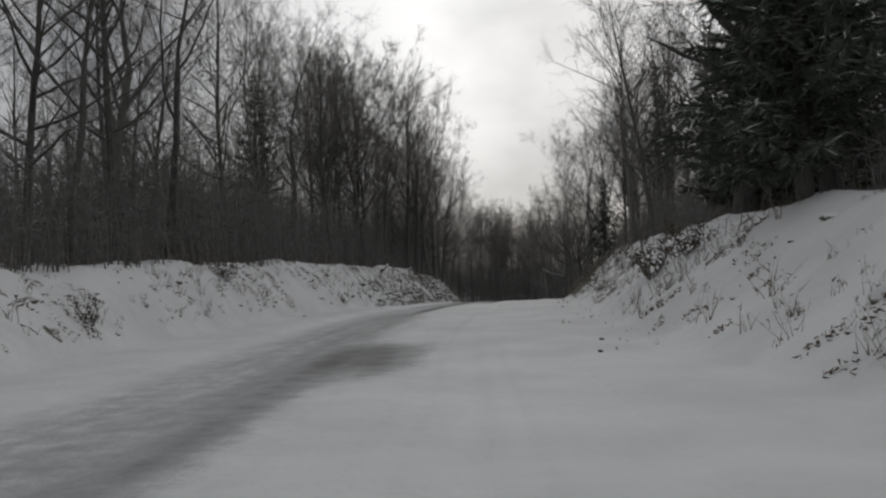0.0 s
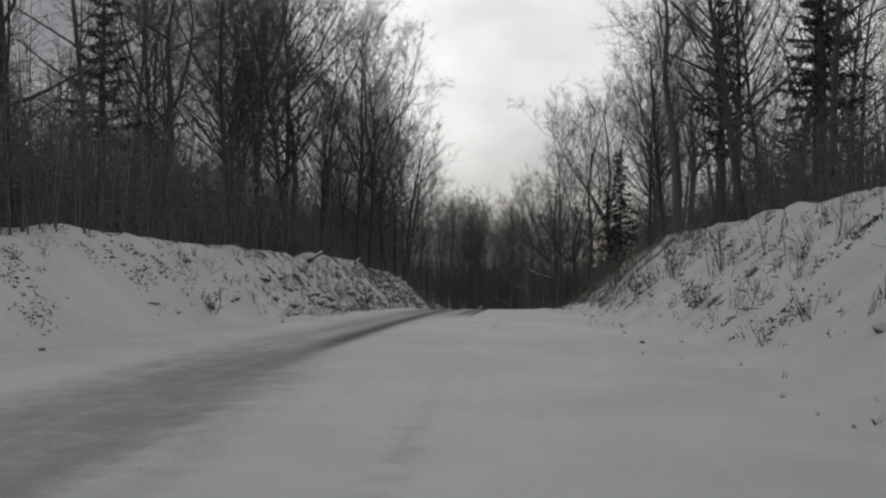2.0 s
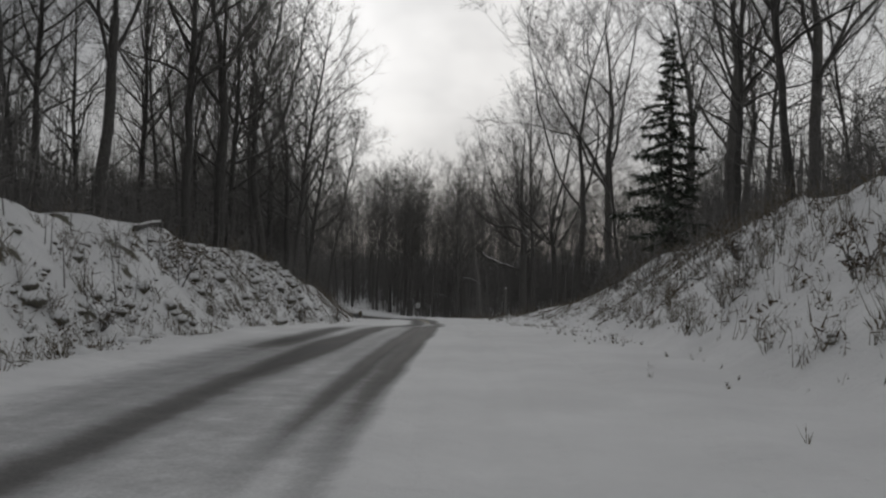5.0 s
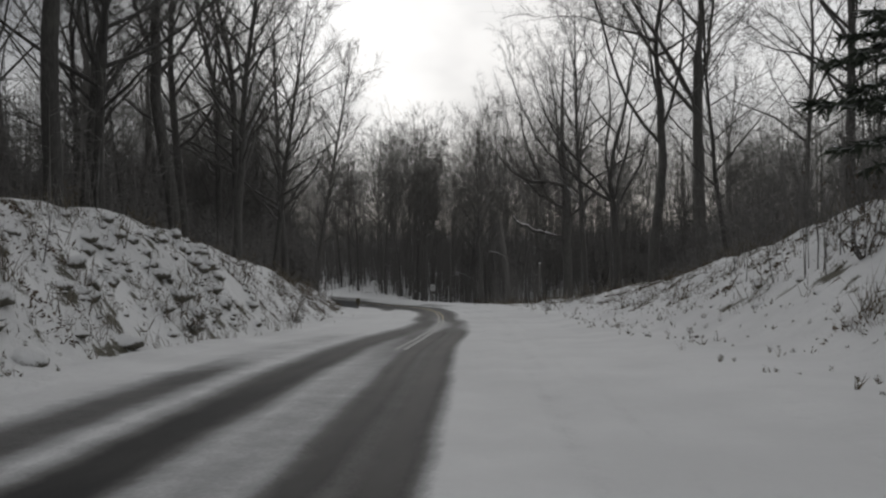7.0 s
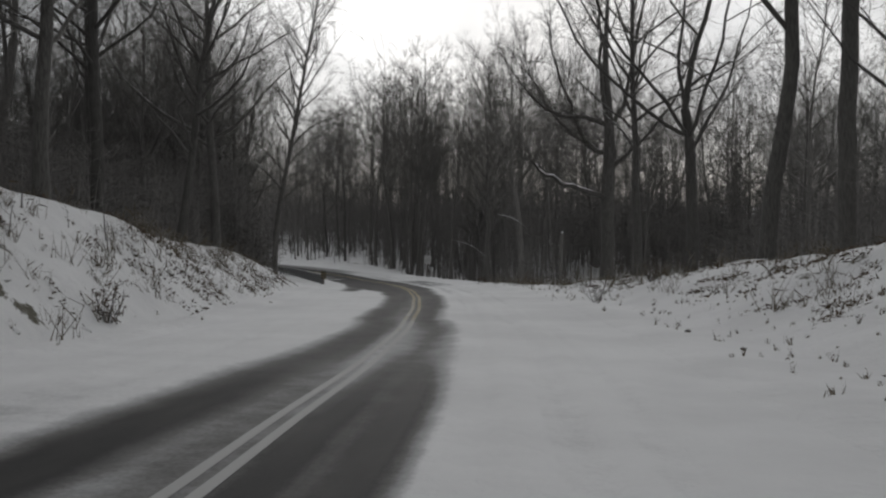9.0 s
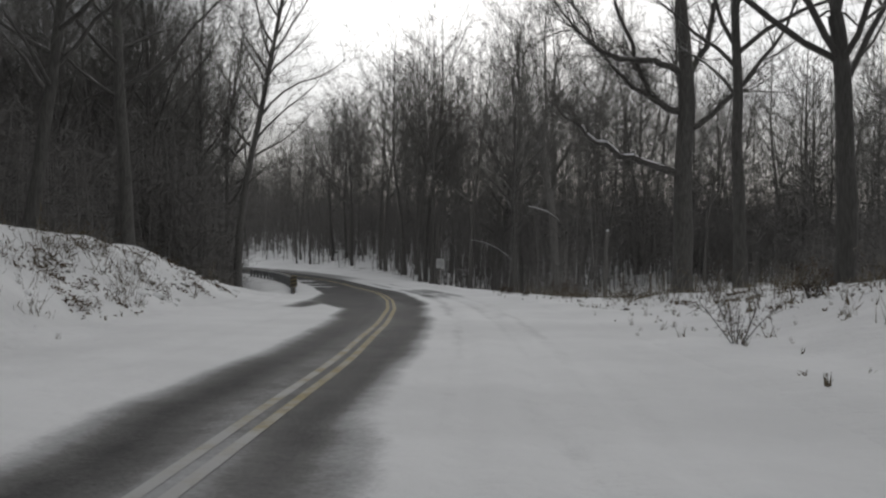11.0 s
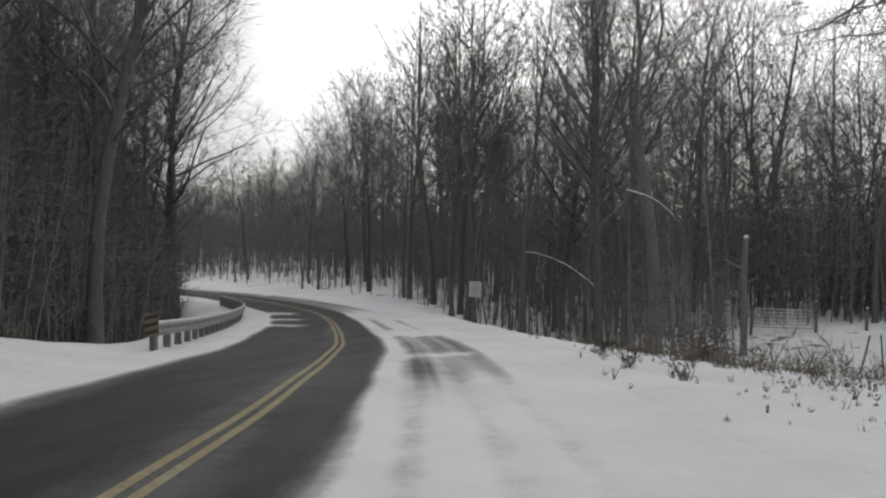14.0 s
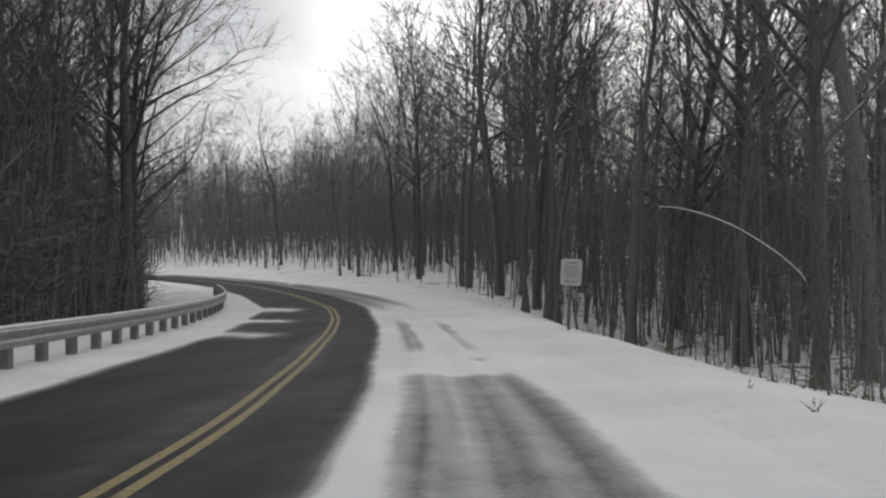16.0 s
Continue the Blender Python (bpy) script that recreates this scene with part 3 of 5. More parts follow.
def bare_tree(seed, high, girth, first, limbs, spread, forks=1, fine=1.0, lean=0.02, twig=0.011, sides=8, bits=2, round_twigs=True, stout=1.0, fork_at=0.5, reach=1.0, crook=0.13):
    """Meshes of the trunk and the crown of a leafless tree."""
    r = np.random.default_rng(seed)
    trunk, crown = Shape(), Shape()
    stems = []
    n = 12
    main = bough(r, (0, 0, -0.3), (r.normal(0, lean), r.normal(0, lean), 1), high * (0.97 if forks == 1 else fork_at), 0.042, 0.03, n)
    rad = girth * (1 - np.linspace(0, 1, n + 1) * (0.86 if forks == 1 else 0.3))
    rad[0] *= 1.35
    trunk.tube(main, rad, sides)
    if forks == 1:
        stems.append((main, rad))
    else:
        # limbs leave the trunk at staggered heights, swing outwards and then rise
        turn = r.random() * 6.28
        for k in range(forks):
            a = turn + k * 6.28 / max(forks - (forks > 2), 1) + r.normal(0, 0.25)
            out = spread * r.uniform(0.55, 1.15) * (0.15 if k == 0 and forks > 2 else 1.0)
            way = np.array([math.cos(a) * out, math.sin(a) * out, 1.0])
            at = main[-1] if k == 0 or forks == 2 else main[-1 - int(r.integers(0, 4))]
            sub = bough(r, at, way, high * (1.02 - fork_at) * r.uniform(0.8, 1.05), 0.11, 0.11, n)
            sr = rad[-1] * (0.74 if k == 0 or forks == 2 else 0.5) * (1 - np.linspace(0, 1, n + 1) * 0.88)
            trunk.tube(sub, sr, max(sides - 2, 5))
            stems.append((sub, sr))
    ta, tb, tr = [], [], []
    fa, fb, fr, ga, gb, gr = [], [], [], [], [], []
    for pts, rr in stems:
        low = first if forks == 1 else 0.05
        count = max(int(limbs / len(stems)), 3)
        for k in range(count):
            f = low + (0.98 - low) * (k + r.random()) / count
            i = f * n
            j = min(int(i), n - 1)
            at = pts[j] + (pts[j + 1] - pts[j]) * (i - j)
            thick = np.interp(i, np.arange(n + 1), rr)
            ang = k * 2.4 + r.normal(0, 0.5)
            rel = (f - low) / (1 - low)
            out = spread * (1.05 - 0.45 * rel) * r.uniform(0.7, 1.2)
            way = np.array([math.cos(ang) * out, math.sin(ang) * out, 0.75 + 0.35 * rel])
            ln = high * reach * 0.36 * (1 - (1.15 * rel - 0.38) ** 2) * r.uniform(0.7, 1.1) * (1.0 if forks == 1 else 0.8)
            limb = bough(r, at, way, ln, crook, 0.05, 6)
            lr = np.linspace(min(thick * 0.6, (0.011 * ln + 0.018) * stout), 0.010 * stout, 7)
            pick = slice(None) if round_twigs else [0, 2, 4, 6]
            (trunk if lr[0] > 0.075 else crown).tube(limb[pick], lr[pick], 5 if lr[0] > 0.06 and round_twigs else 3)
            for _ in range(int((5 + ln * 1.5) * fine)):
                g = r.uniform(0.15, 1.0) * 6
                h = min(int(g), 5)
                p = limb[h] + (limb[h + 1] - limb[h]) * (g - h)
                axis = unit(limb[h + 1] - limb[h])
                side = unit(axis + r.normal(0, 0.62, 3) + np.array([0, 0, 0.16]))
                sl = ln * r.uniform(0.24, 0.50) * (1.15 - g / 10)
                sub = bough(r, p, side, sl, 0.16, 0.07, 2)
                ga += [sub[0], sub[1] - 0.12 * (sub[1] - sub[0])]
                gb += [sub[1], sub[2]]
                gr += [0.017, 0.011]
                tw = max(int((5 + sl * 4.2) * fine), 3)
                q = r.uniform(0.08, 1.0, tw) * 2
                hh = np.minimum(q.astype(int), 1)
                base = sub[hh] + (sub[hh + 1] - sub[hh]) * (q - hh)[:, None]
                d2 = unit(sub[-1] - sub[0]) + r.normal(0, 0.58, (tw, 3)) + np.array([0, 0, 0.10])
                d2 /= np.linalg.norm(d2, axis=1)[:, None]
                tl = (0.35 + 0.42 * sl) * r.uniform(0.6, 1.25, tw)
                end = base + d2 * tl[:, None]
                ta.append(base), tb.append(end), tr.append(np.full(tw, twig))
                for _k in range(bits):
                    mid = base + (end - base) * r.uniform(0.15, 0.8, tw)[:, None]
                    d3 = d2 + r.normal(0, 0.55, (tw, 3))
                    fa.append(mid), fb.append(mid + d3 * (tl * r.uniform(0.4, 0.75, tw))[:, None]), fr.append(np.full(tw, twig * 0.8))
    crown.blades(np.vstack(ta), np.vstack(tb), np.concatenate(tr) * 1.2)
    if ga:
        (crown.cones if round_twigs else crown.blades)(np.array(ga), np.array(gb), np.array(gr))
    if fa:
        crown.blades(np.vstack(fa), np.vstack(fb), np.concatenate(fr) * 1.2)
    return trunk, crown


class TreeKind:
    def __init__(self, seed, bark, **shape):
        t, c = bare_tree(seed, **shape)
        self.trunk, self.crown = t.mesh("trunk", bark), c.mesh("crown", M_TWIG)
        self.high = shape["high"]

    def plant(self, x, y, turn, size=1.0, tilt=(0, 0), label="tall leafless hardwood tree with grey-brown bark", name="tree", group="bare woodland trees"):
        z = float(land_z(x, y)[0])
        ob = root(name, pose(x, y, z, tilt[0], tilt[1], turn) @ Matrix.Scale(size, 4), label, "tree", group)
        part("trunk", self.trunk, ob)
        part("crown", self.crown, ob, "fine bare twigs")
        return ob


NEAR = [
    TreeKind(11, M_BARK, high=24, girth=0.29, first=0.28, limbs=28, spread=1.15, fine=0.60, twig=0.0080),
    TreeKind(12, M_BARK, high=22, girth=0.24, first=0.32, limbs=26, spread=0.95, fine=0.60, twig=0.0080),
    TreeKind(13, M_PALE, high=25, girth=0.32, first=0.35, limbs=32, spread=0.8, forks=4, fork_at=0.46, fine=0.60, twig=0.0080),
    TreeKind(14, M_BARK, high=20, girth=0.21, first=0.20, limbs=30, spread=1.3, fine=0.60, twig=0.0080),
    TreeKind(15, M_BARK, high=22, girth=0.30, first=0.20, limbs=34, spread=1.25, forks=6, fork_at=0.36, fine=0.58, twig=0.0080, stout=1.1, crook=0.17),
    TreeKind(16, M_BARK, high=20, girth=0.58, first=0.26, limbs=15, spread=2.3, fine=0.8, twig=0.0080, stout=2.8, reach=1.0, crook=0.2),
    TreeKind(17, M_BARK, high=28, girth=0.30, first=0.30, limbs=38, spread=1.15, forks=4, fork_at=0.38, fine=0.70, twig=0.0085, reach=0.95, crook=0.15),
    TreeKind(18, M_PALE, high=25, girth=0.24, first=0.26, limbs=38, spread=0.85, fine=0.78, lean=0.004, twig=0.0080, reach=0.62),
]
few = dict(sides=6, bits=1, round_twigs=False)
MIDDLE = [
    TreeKind(21, M_BARK, high=22, girth=0.20, first=0.28, limbs=22, spread=1.15, fine=0.56, twig=0.0095, **few),
    TreeKind(22, M_BARK, high=20, girth=0.17, first=0.24, limbs=22, spread=1.25, fine=0.56, twig=0.0095, **few),
    TreeKind(23, M_PALE, high=24, girth=0.22, first=0.34, limbs=21, spread=1.05, fine=0.56, twig=0.0095, **few),
    TreeKind(24, M_BARK, high=17, girth=0.12, first=0.18, limbs=20, spread=1.2, fine=0.56, twig=0.0095, **few),
    TreeKind(25, M_BARK, high=23, girth=0.20, first=0.32, limbs=22, spread=1.0, forks=3, fork_at=0.42, fine=0.56, twig=0.0095, **few),
]

# trees that can be told apart, each where it stands
LANDMARKS = [
    (5, 5.9, 40.0, 200, 1.0, "thick old trunk with heavy low limbs on the bank"),
    (6, -3.4, 133.2, 40, 1.0, "tall forked tree with pale bark standing on the falling verge"),
    (2, -0.4, 133.8, 200, 1.12, "tall straight tree with thick trunk on the falling verge"),
    (1, -6.4, 146.0, 70, 0.95, "tall leafless tree beside a broad old tree"),
    (4, -4.7, 141.0, 60, 0.95, "many-limbed old tree below the verge"),
    (2, -13.2, 182.0, 100, 1.0, "tall forked tree rising out of brush behind the verge"),
    (1, -16.2, 188.6, 30, 1.05, "slender tall tree in the brush behind the verge"),
    (3, -18.9, 195.5, 75, 1.1, "leafless tree in the brush behind the verge"),
    (2, -14.5, 209.8, 20, 1.17, "very tall tree standing above the far wood"),
    (0, -39.1, 183.4, 160, 0.95, "leafless tree on the low ground behind the guard rail"),
    (1, -36.5, 171.5, 220, 1.0, "tall thin tree on the low ground behind the guard rail"),
    (0, -26.5, 90.0, 15, 1.0, "tall dark trunk standing on the snowy bank"),
    (1, -29.2, 88.6, 95, 1.0, "tall dark trunk standing on the snowy bank"),
    (3, -22.5, 80.0, 270, 1.0, "leafless tree at the edge of the snowy bank"),
    (1, -31.1, 90.1, 140, 1.05, "tall leafless tree on the snowy bank"),
    (2, 2.0, 83.6, 60, 0.95, "forked tree on the crest of the snowy bank"),
    (1, 5.7, 83.0, 180, 1.0, "tall thin tree behind the crest of the bank"),
    (0, 5.6, 91.0, 330, 0.95, "tall tree behind the crest of the bank"),
    (1, -15.6, 172.7, 12, 0.72, "leafless tree with snow-lined limbs at the verge's edge"),
    (3, -23.7, 123.0, 50, 0.95, "wide-crowned leafless tree on the crest of the snowy bank"),
    (3, -25.0, 112.0, 170, 1.0, "wide-crowned leafless tree on the crest of the snowy bank"),
    (0, -26.5, 131.0, 300, 0.9, "tall leafless tree behind the crest of the bank"),
    (3, -27.0, 139.0, 120, 1.0, "wide-crowned leafless tree where the bank falls away"),
    (0, -28.5, 147.5, 220, 0.95, "tall leafless tree where the bank falls away"),
    (1, -24.0, 103.0, 260, 1.0, "tall leafless tree on the crest of the snowy bank"),
    (2, -40.5, 179.0, 100, 0.9, "pale-barked forked tree on low ground behind the rail"),
    (1, -45.0, 190.0, 10, 1.0, "tall leafless tree on low ground behind the rail"),
    (3, -42.5, 188.5, 33, 1.0, "wide-crowned leafless tree on low ground behind the rail"),
    (0, -45.5, 184.0, 290, 0.9, "tall leafless tree on low ground behind the rail"),
    (3, -48.0, 194.0, 110, 1.0, "wide-crowned leafless tree on low ground behind the rail"),
    (1, -41.0, 175.0, 60, 0.95, "tall leafless tree on low ground behind the rail"),
    (3, -51.0, 188.0, 350, 1.0, "wide-crowned leafless tree on low ground behind the rail"),
    (0, -54.0, 197.0, 150, 0.95, "tall leafless tree on low ground behind the rail"),
    (0, -47.0, 181.0, 200, 1.0, "tall leafless tree on low ground behind the rail"),
]
LANDMARKS += [
    (6, -24.0, 108.0, 20, 1.0, "tall round-headed tree leaning out over the snowy bank"),
    (6, -26.5, 70.0, 75, 0.85, "tall round-headed tree behind the crest of the bank"),
    (6, -25.2, 77.0, 190, 0.8, "tall round-headed tree behind the crest of the bank"),
    (6, -26.0, 90.5, 30, 0.84, "tall round-headed tree behind the crest of the bank"),
    (6, -25.8, 84.0, 310, 0.86, "tall round-headed tree behind the crest of the bank"),
    (6, -25.5, 97.0, 130, 0.9, "tall round-headed tree on the crest of the bank"),
    (6, -24.5, 118.0, 250, 0.95, "tall round-headed tree on the crest of the bank"),
    (7, -30.0, 162.0, 10, 1.0, "slender pale tree standing behind the rail's end"),
]
taken = []
for kind, x, y, turn, size, label in LANDMARKS:
    NEAR[kind].plant(x, y, turn, size, label=label)
    taken.append((x, y))


def old_tree(x, y):
    """A broad old tree whose long heavy limbs reach out over the verge, the lowest lined with snow."""
    r = np.random.default_rng(141)
    trunk, crown = Shape(), Shape()
    side, away = np.array([-0.984, -0.176, 0.0]), np.array([-0.176, 0.984, 0.0])
    main = np.array([(0, 0, -0.3), (0.05, 0, 2.5), (0.0, 0.05, 5.0), (0.1, 0.05, 7.4), (0.05, 0.0, 9.5), (-0.15, 0.1, 12.5), (-0.05, 0.2, 16.0), (0.2, 0.1, 20.0)])
    trunk.tube(rounded(main, 3), np.interp(np.linspace(0, 1, 22), [0, 0.06, 0.5, 0.75, 1], [0.58, 0.40, 0.33, 0.17, 0.03]), 10)
    # out, away and up along each limb, from the trunk to its tip
    heavy = [
        ([(0.1, 0, 5.1), (1.2, -0.2, 5.4), (2.6, -0.3, 5.8), (3.6, -0.5, 6.3), (4.6, -0.6, 7.1), (5.3, -0.6, 7.6)], 0.17),
        ([(0.2, 0, 7.6), (1.0, 0.1, 7.9), (1.7, 0.3, 9.2), (2.3, 0.5, 11.0), (3.0, 0.7, 13.2), (3.4, 0.8, 15.5)], 0.17),
        ([(0.2, 0, 9.2), (1.3, -0.2, 9.6), (2.7, -0.3, 9.6), (3.9, -0.5, 10.2), (4.8, -0.6, 11.0), (5.6, -0.5, 12.2)], 0.15),
        ([(1.0, 0, 7.9), (2.0, 0.6, 8.7), (3.0, 1.2, 10.0), (4.0, 1.5, 11.8), (4.6, 1.7, 13.5)], 0.10),
        ([(0, 0, 8.8), (-1.0, 0.6, 10.2), (-1.6, 1.0, 12.6), (-2.2, 1.2, 15.5), (-2.6, 1.2, 17.5)], 0.16),
        ([(0, 0, 9.6), (0.5, -0.8, 11.2), (0.8, -1.6, 13.5), (1.2, -2.2, 16.0), (1.5, -2.4, 18.2)], 0.15),
        ([(-0.1, 0, 6.8), (-1.4, -0.4, 7.8), (-2.8, -0.8, 9.4), (-4.0, -1.0, 11.6), (-4.6, -1.0, 13.8)], 0.14),
        ([(0, 0, 7.2), (-0.5, 1.6, 8.4), (-0.6, 3.2, 10.0), (-0.9, 4.4, 12.2)], 0.13),
    ]
    snow = []
    for points, thick in heavy:
        line = rounded(np.array([p[0] * side + p[1] * away + np.array([0, 0, p[2]]) for p in points]), 3)
        line[1:-1] += r.normal(0, 0.05, (len(line) - 2, 3))
        n = len(line)
        trunk.tube(line, np.linspace(thick, 0.022, n), 7)
        if not snow:
            snow.append(Shape().tube(line[2:n - 4] + np.array([0, 0, thick * 0.55]), np.linspace(thick * 0.45, 0.04, n)[2:n - 4], 6, True))
        fa, fb, fr = [], [], []
        for _ in range(20):
            k = int(r.integers(n // 5, n - 1))
            way = unit(line[k + 1] - line[k]) + r.normal(0, 0.6, 3) + np.array([0, 0, 0.25])
            sub = bough(r, line[k], way, r.uniform(1.0, 2.8), 0.2, 0.06, 4)
            crown.tube(sub, [0.034, 0.026, 0.020, 0.014, 0.008], 4)
            for _k in range(14):
                g = int(r.integers(0, 4))
                tip = sub[g] + (sub[g + 1] - sub[g]) * r.random()
                out = unit(unit(sub[-1] - sub[0]) + r.normal(0, 0.6, 3))
                end = tip + out * r.uniform(0.4, 1.1)
                fa.append(tip), fb.append(end), fr.append(0.010)
                for _j in range(3):
                    mid = tip + (end - tip) * r.uniform(0.2, 0.8)
                    fa.append(mid), fb.append(mid + (out + r.normal(0, 0.5, 3)) * r.uniform(0.2, 0.5)), fr.append(0.0075)
        crown.blades(np.array(fa), np.array(fb), np.array(fr))
    ob = root("tree", Matrix.Translation((x, y, float(land_z(x, y)[0]))), "broad old tree with long low limbs beside the field gate", "tree", "bare woodland trees")
    part("trunk", trunk.mesh("trunk", M_BARK), ob)
    part("crown", crown.mesh("crown", M_TWIG), ob, "fine bare twigs")
    part("snow_cover", snow[0].mesh("snow_cover", M_CAPSNOW), ob, "ridge of white snow")
    taken.append((x, y))


old_tree(-7.5, 152.9)


def room(x, y, gap):
    return all((x - a) ** 2 + (y - b) ** 2 > gap * gap for a, b in taken)


def meadow(x, y):
    """The open strip of field in front of the gate."""
    return (x > -15.0 + 0.17 * (y - 150)) & (x < 7) & (y > 138) & (y < 190)


def growth(x, y):
    """How tall the far stands have grown: older straight ahead, young beyond the bend."""
    if math.hypot(x + 17.2, y - 150) < 42:
        return 1.0
    return float(np.interp(math.degrees(math.atan2(-17.2 - x, y - 150)), [4, 9, 18, 22, 33, 35], [1.0, 1.08, 1.08, 0.68, 0.68, 1.0]))


def scatter(seed, count, s_range, d_range, gap, kinds, sizes, far_weight=1.0):
    r = np.random.default_rng(seed)
    done = tries = 0
    while done < count and tries < count * 25:
        tries += 1
        s = r.uniform(*s_range)
        d = d_range[0] + (d_range[1] - d_range[0]) * r.random() ** far_weight
        x, y, _ = spot(s, d)
        x, y = float(x), float(y)
        if not room(x, y, gap):
            continue
        ss, dd = along(x, y)
        if meadow(x, y):
            continue
        if abs(dd[0]) < min(abs(d_range[0]), abs(d_range[1])) - 0.5:
            continue
        taken.append((x, y))
        kinds[r.integers(len(kinds))].plant(x, y, r.uniform(0, 360), r.uniform(*sizes) * growth(x, y), (r.normal(0, 1.5), r.normal(0, 1.5)))
        done += 1


scatter(31, 17, (0, 150), (-12.5, -22), 3.0, NEAR[:4], (0.8, 1.05))
scatter(32, 48, (8, 190), (-13, -48), 2.5, MIDDLE, (0.8, 1.1), 1.3)
scatter(37, 9, (80, 150), (-12, -26), 2.8, NEAR[:4], (0.8, 1.0))
scatter(38, 20, (163, 208), (-9.5, -26), 2.8, NEAR[:4], (0.75, 1.0))
scatter(33, 12, (35, 128), (13.5, 22), 3.2, NEAR[:4], (0.75, 1.0))
scatter(34, 38, (35, 150), (14, 50), 2.6, MIDDLE, (0.75, 1.05), 1.2)
scatter(35, 25, (150, 235), (11, 60), 2.4, MIDDLE, (0.75, 1.05), 1.3)
scatter(36, 46, (162, 210), (-9, -40), 2.2, MIDDLE, (0.75, 1.05), 1.2)


def far_wood():
    """Distant trees round the whole place, too many to tell apart."""
    r = np.random.default_rng(51)
    kinds = []
    for k in range(3):
        t, c = bare_tree(60 + k, high=21, girth=0.2, first=0.34, limbs=16, spread=1.15, fine=0.46, twig=0.0125, sides=4, bits=1, round_twigs=False)
        c.add(np.vstack(t.v), t.f)
        kinds.append((np.vstack(c.v), np.array([f if len(f) == 4 else (*f, -1) for f in c.f])))
    verts, faces, n = [], [], 0
    spots = []
    while len(spots) < 490:
        a = r.random()
        if a < 0.40:
            s, d = r.uniform(150, 260), r.uniform(45, 110)
        elif a < 0.50:
            s, d = r.uniform(0, 150), r.uniform(-95, -35)
        elif a < 0.64:
            s, d = r.uniform(30, 150), r.uniform(38, 90)
        elif a < 0.95:
            s, d = r.uniform(178, 275), r.uniform(9, 50)
        else:
            s, d = r.uniform(-70, 0), r.choice([-1, 1]) * r.uniform(14, 40)
        x, y, _ = spot(s, d)
        if abs(along(x, y)[1][0]) > 9 and not meadow(x, y) and room(float(x), float(y), 1.6):
            spots.append((float(x), float(y)))
    zs = land_z(np.array([p[0] for p in spots]), np.array([p[1] for p in spots]))
    for (x, y), z in zip(spots, zs):
        v, f = kinds[r.integers(3)]
        c, s = math.cos(t := r.uniform(0, 6.28)), math.sin(t)
        k = r.uniform(0.7, 1.1) * growth(x, y)
        w = np.stack([c * v[:, 0] - s * v[:, 1], s * v[:, 0] + c * v[:, 1], v[:, 2]], -1) * k + (x, y, z)
        verts.append(w)
        g = f + n
        faces.extend([tuple(q) if q[3] >= n else tuple(q[:3]) for q in g.tolist()])
        n += len(v)
    ob = new("far_woods", mesh_of("far_woods", np.vstack(verts), faces, M_TWIG))
    return tagged(ob, "dense grey-brown leafless woods on the far slopes", "woods", kind="stuff")


far_wood()


def thicket():
    """Saplings and brush under the trees, from the wood's edges inwards."""
    r = np.random.default_rng(71)
    zones = [(4200, (-15, 165), (-10.8, -20)), (1800, (22, 130), (13.2, 19)), (2200, (-15, 185), (-24, -70)), (1300, (22, 128), (14, 26)), (1600, (25, 150), (26, 75)),
             (2600, (146, 250), (11, 34)), (2400, (150, 260), (34, 90)), (1500, (172, 225), (-9.5, -45)), (1500, (125, 190), (-10, -32)), (11000, (156, 212), (-7.6, -28)), (2600, (150, 196), (11.5, 34))]
    px, py = [], []
    for n, s_range, d_range in zones:
        s, d = r.uniform(*s_range, n), r.uniform(min(d_range), max(d_range), n)
        x, y, _ = spot(s, d)
        clump = fbm(x, y, 9, 3) > r.uniform(-0.75, 0.25, n)
        ok = (np.abs(along(x, y)[1]) > np.where(s > 156, 7.4, 9.3)) & (clump | (d < -7)) & ((s < 176) | (d < 0) | (d > 30) | (r.random(n) < 0.35)) & ~meadow(x + np.abs(r.normal(0, 2.2, n)), y)
        px.append(x[ok]), py.append(y[ok])
    x, y = np.concatenate(px), np.concatenate(py)
    z = land_z(x, y)
    n = len(x)
    high = r.uniform(2.0, 7.5, n) * (0.75 + 0.5 * fbm(x, y, 14, 2))
    top = np.stack([x + r.normal(0, 0.10, n) * high, y + r.normal(0, 0.10, n) * high, z + high], -1)
    foot = np.stack([x, y, z - 0.15], -1)
    sh = Shape()
    sh.cones(foot, top, 0.014 + 0.006 * high)
    deep = 1 + np.clip((np.abs(along(x, y)[1]) - 14) / 26, 0, 1.4)
    for _ in range(9):
        f = r.uniform(0.08, 0.95, n)[:, None]
        a = foot + (top - foot) * f
        way = np.stack([r.normal(0, 1, n), r.normal(0, 1, n), r.uniform(-0.1, 1.2, n)], -1)
        way /= np.linalg.norm(way, axis=1)[:, None]
        b = a + way * (high * r.uniform(0.16, 0.42, n))[:, None]
        sh.blades(a, b, r.uniform(0.012, 0.024, n) * deep)
        sh.blades(a + (b - a) * 0.5, a + (b - a) * 0.5 + (way + r.normal(0, 0.5, (n, 3))) * (high * 0.14)[:, None], r.uniform(0.010, 0.018, n) * deep)
    return tagged(new("undergrowth", sh.mesh("undergrowth", M_BRUSH)), "dense brown leafless undergrowth below the trees", "undergrowth", kind="stuff")


thicket()


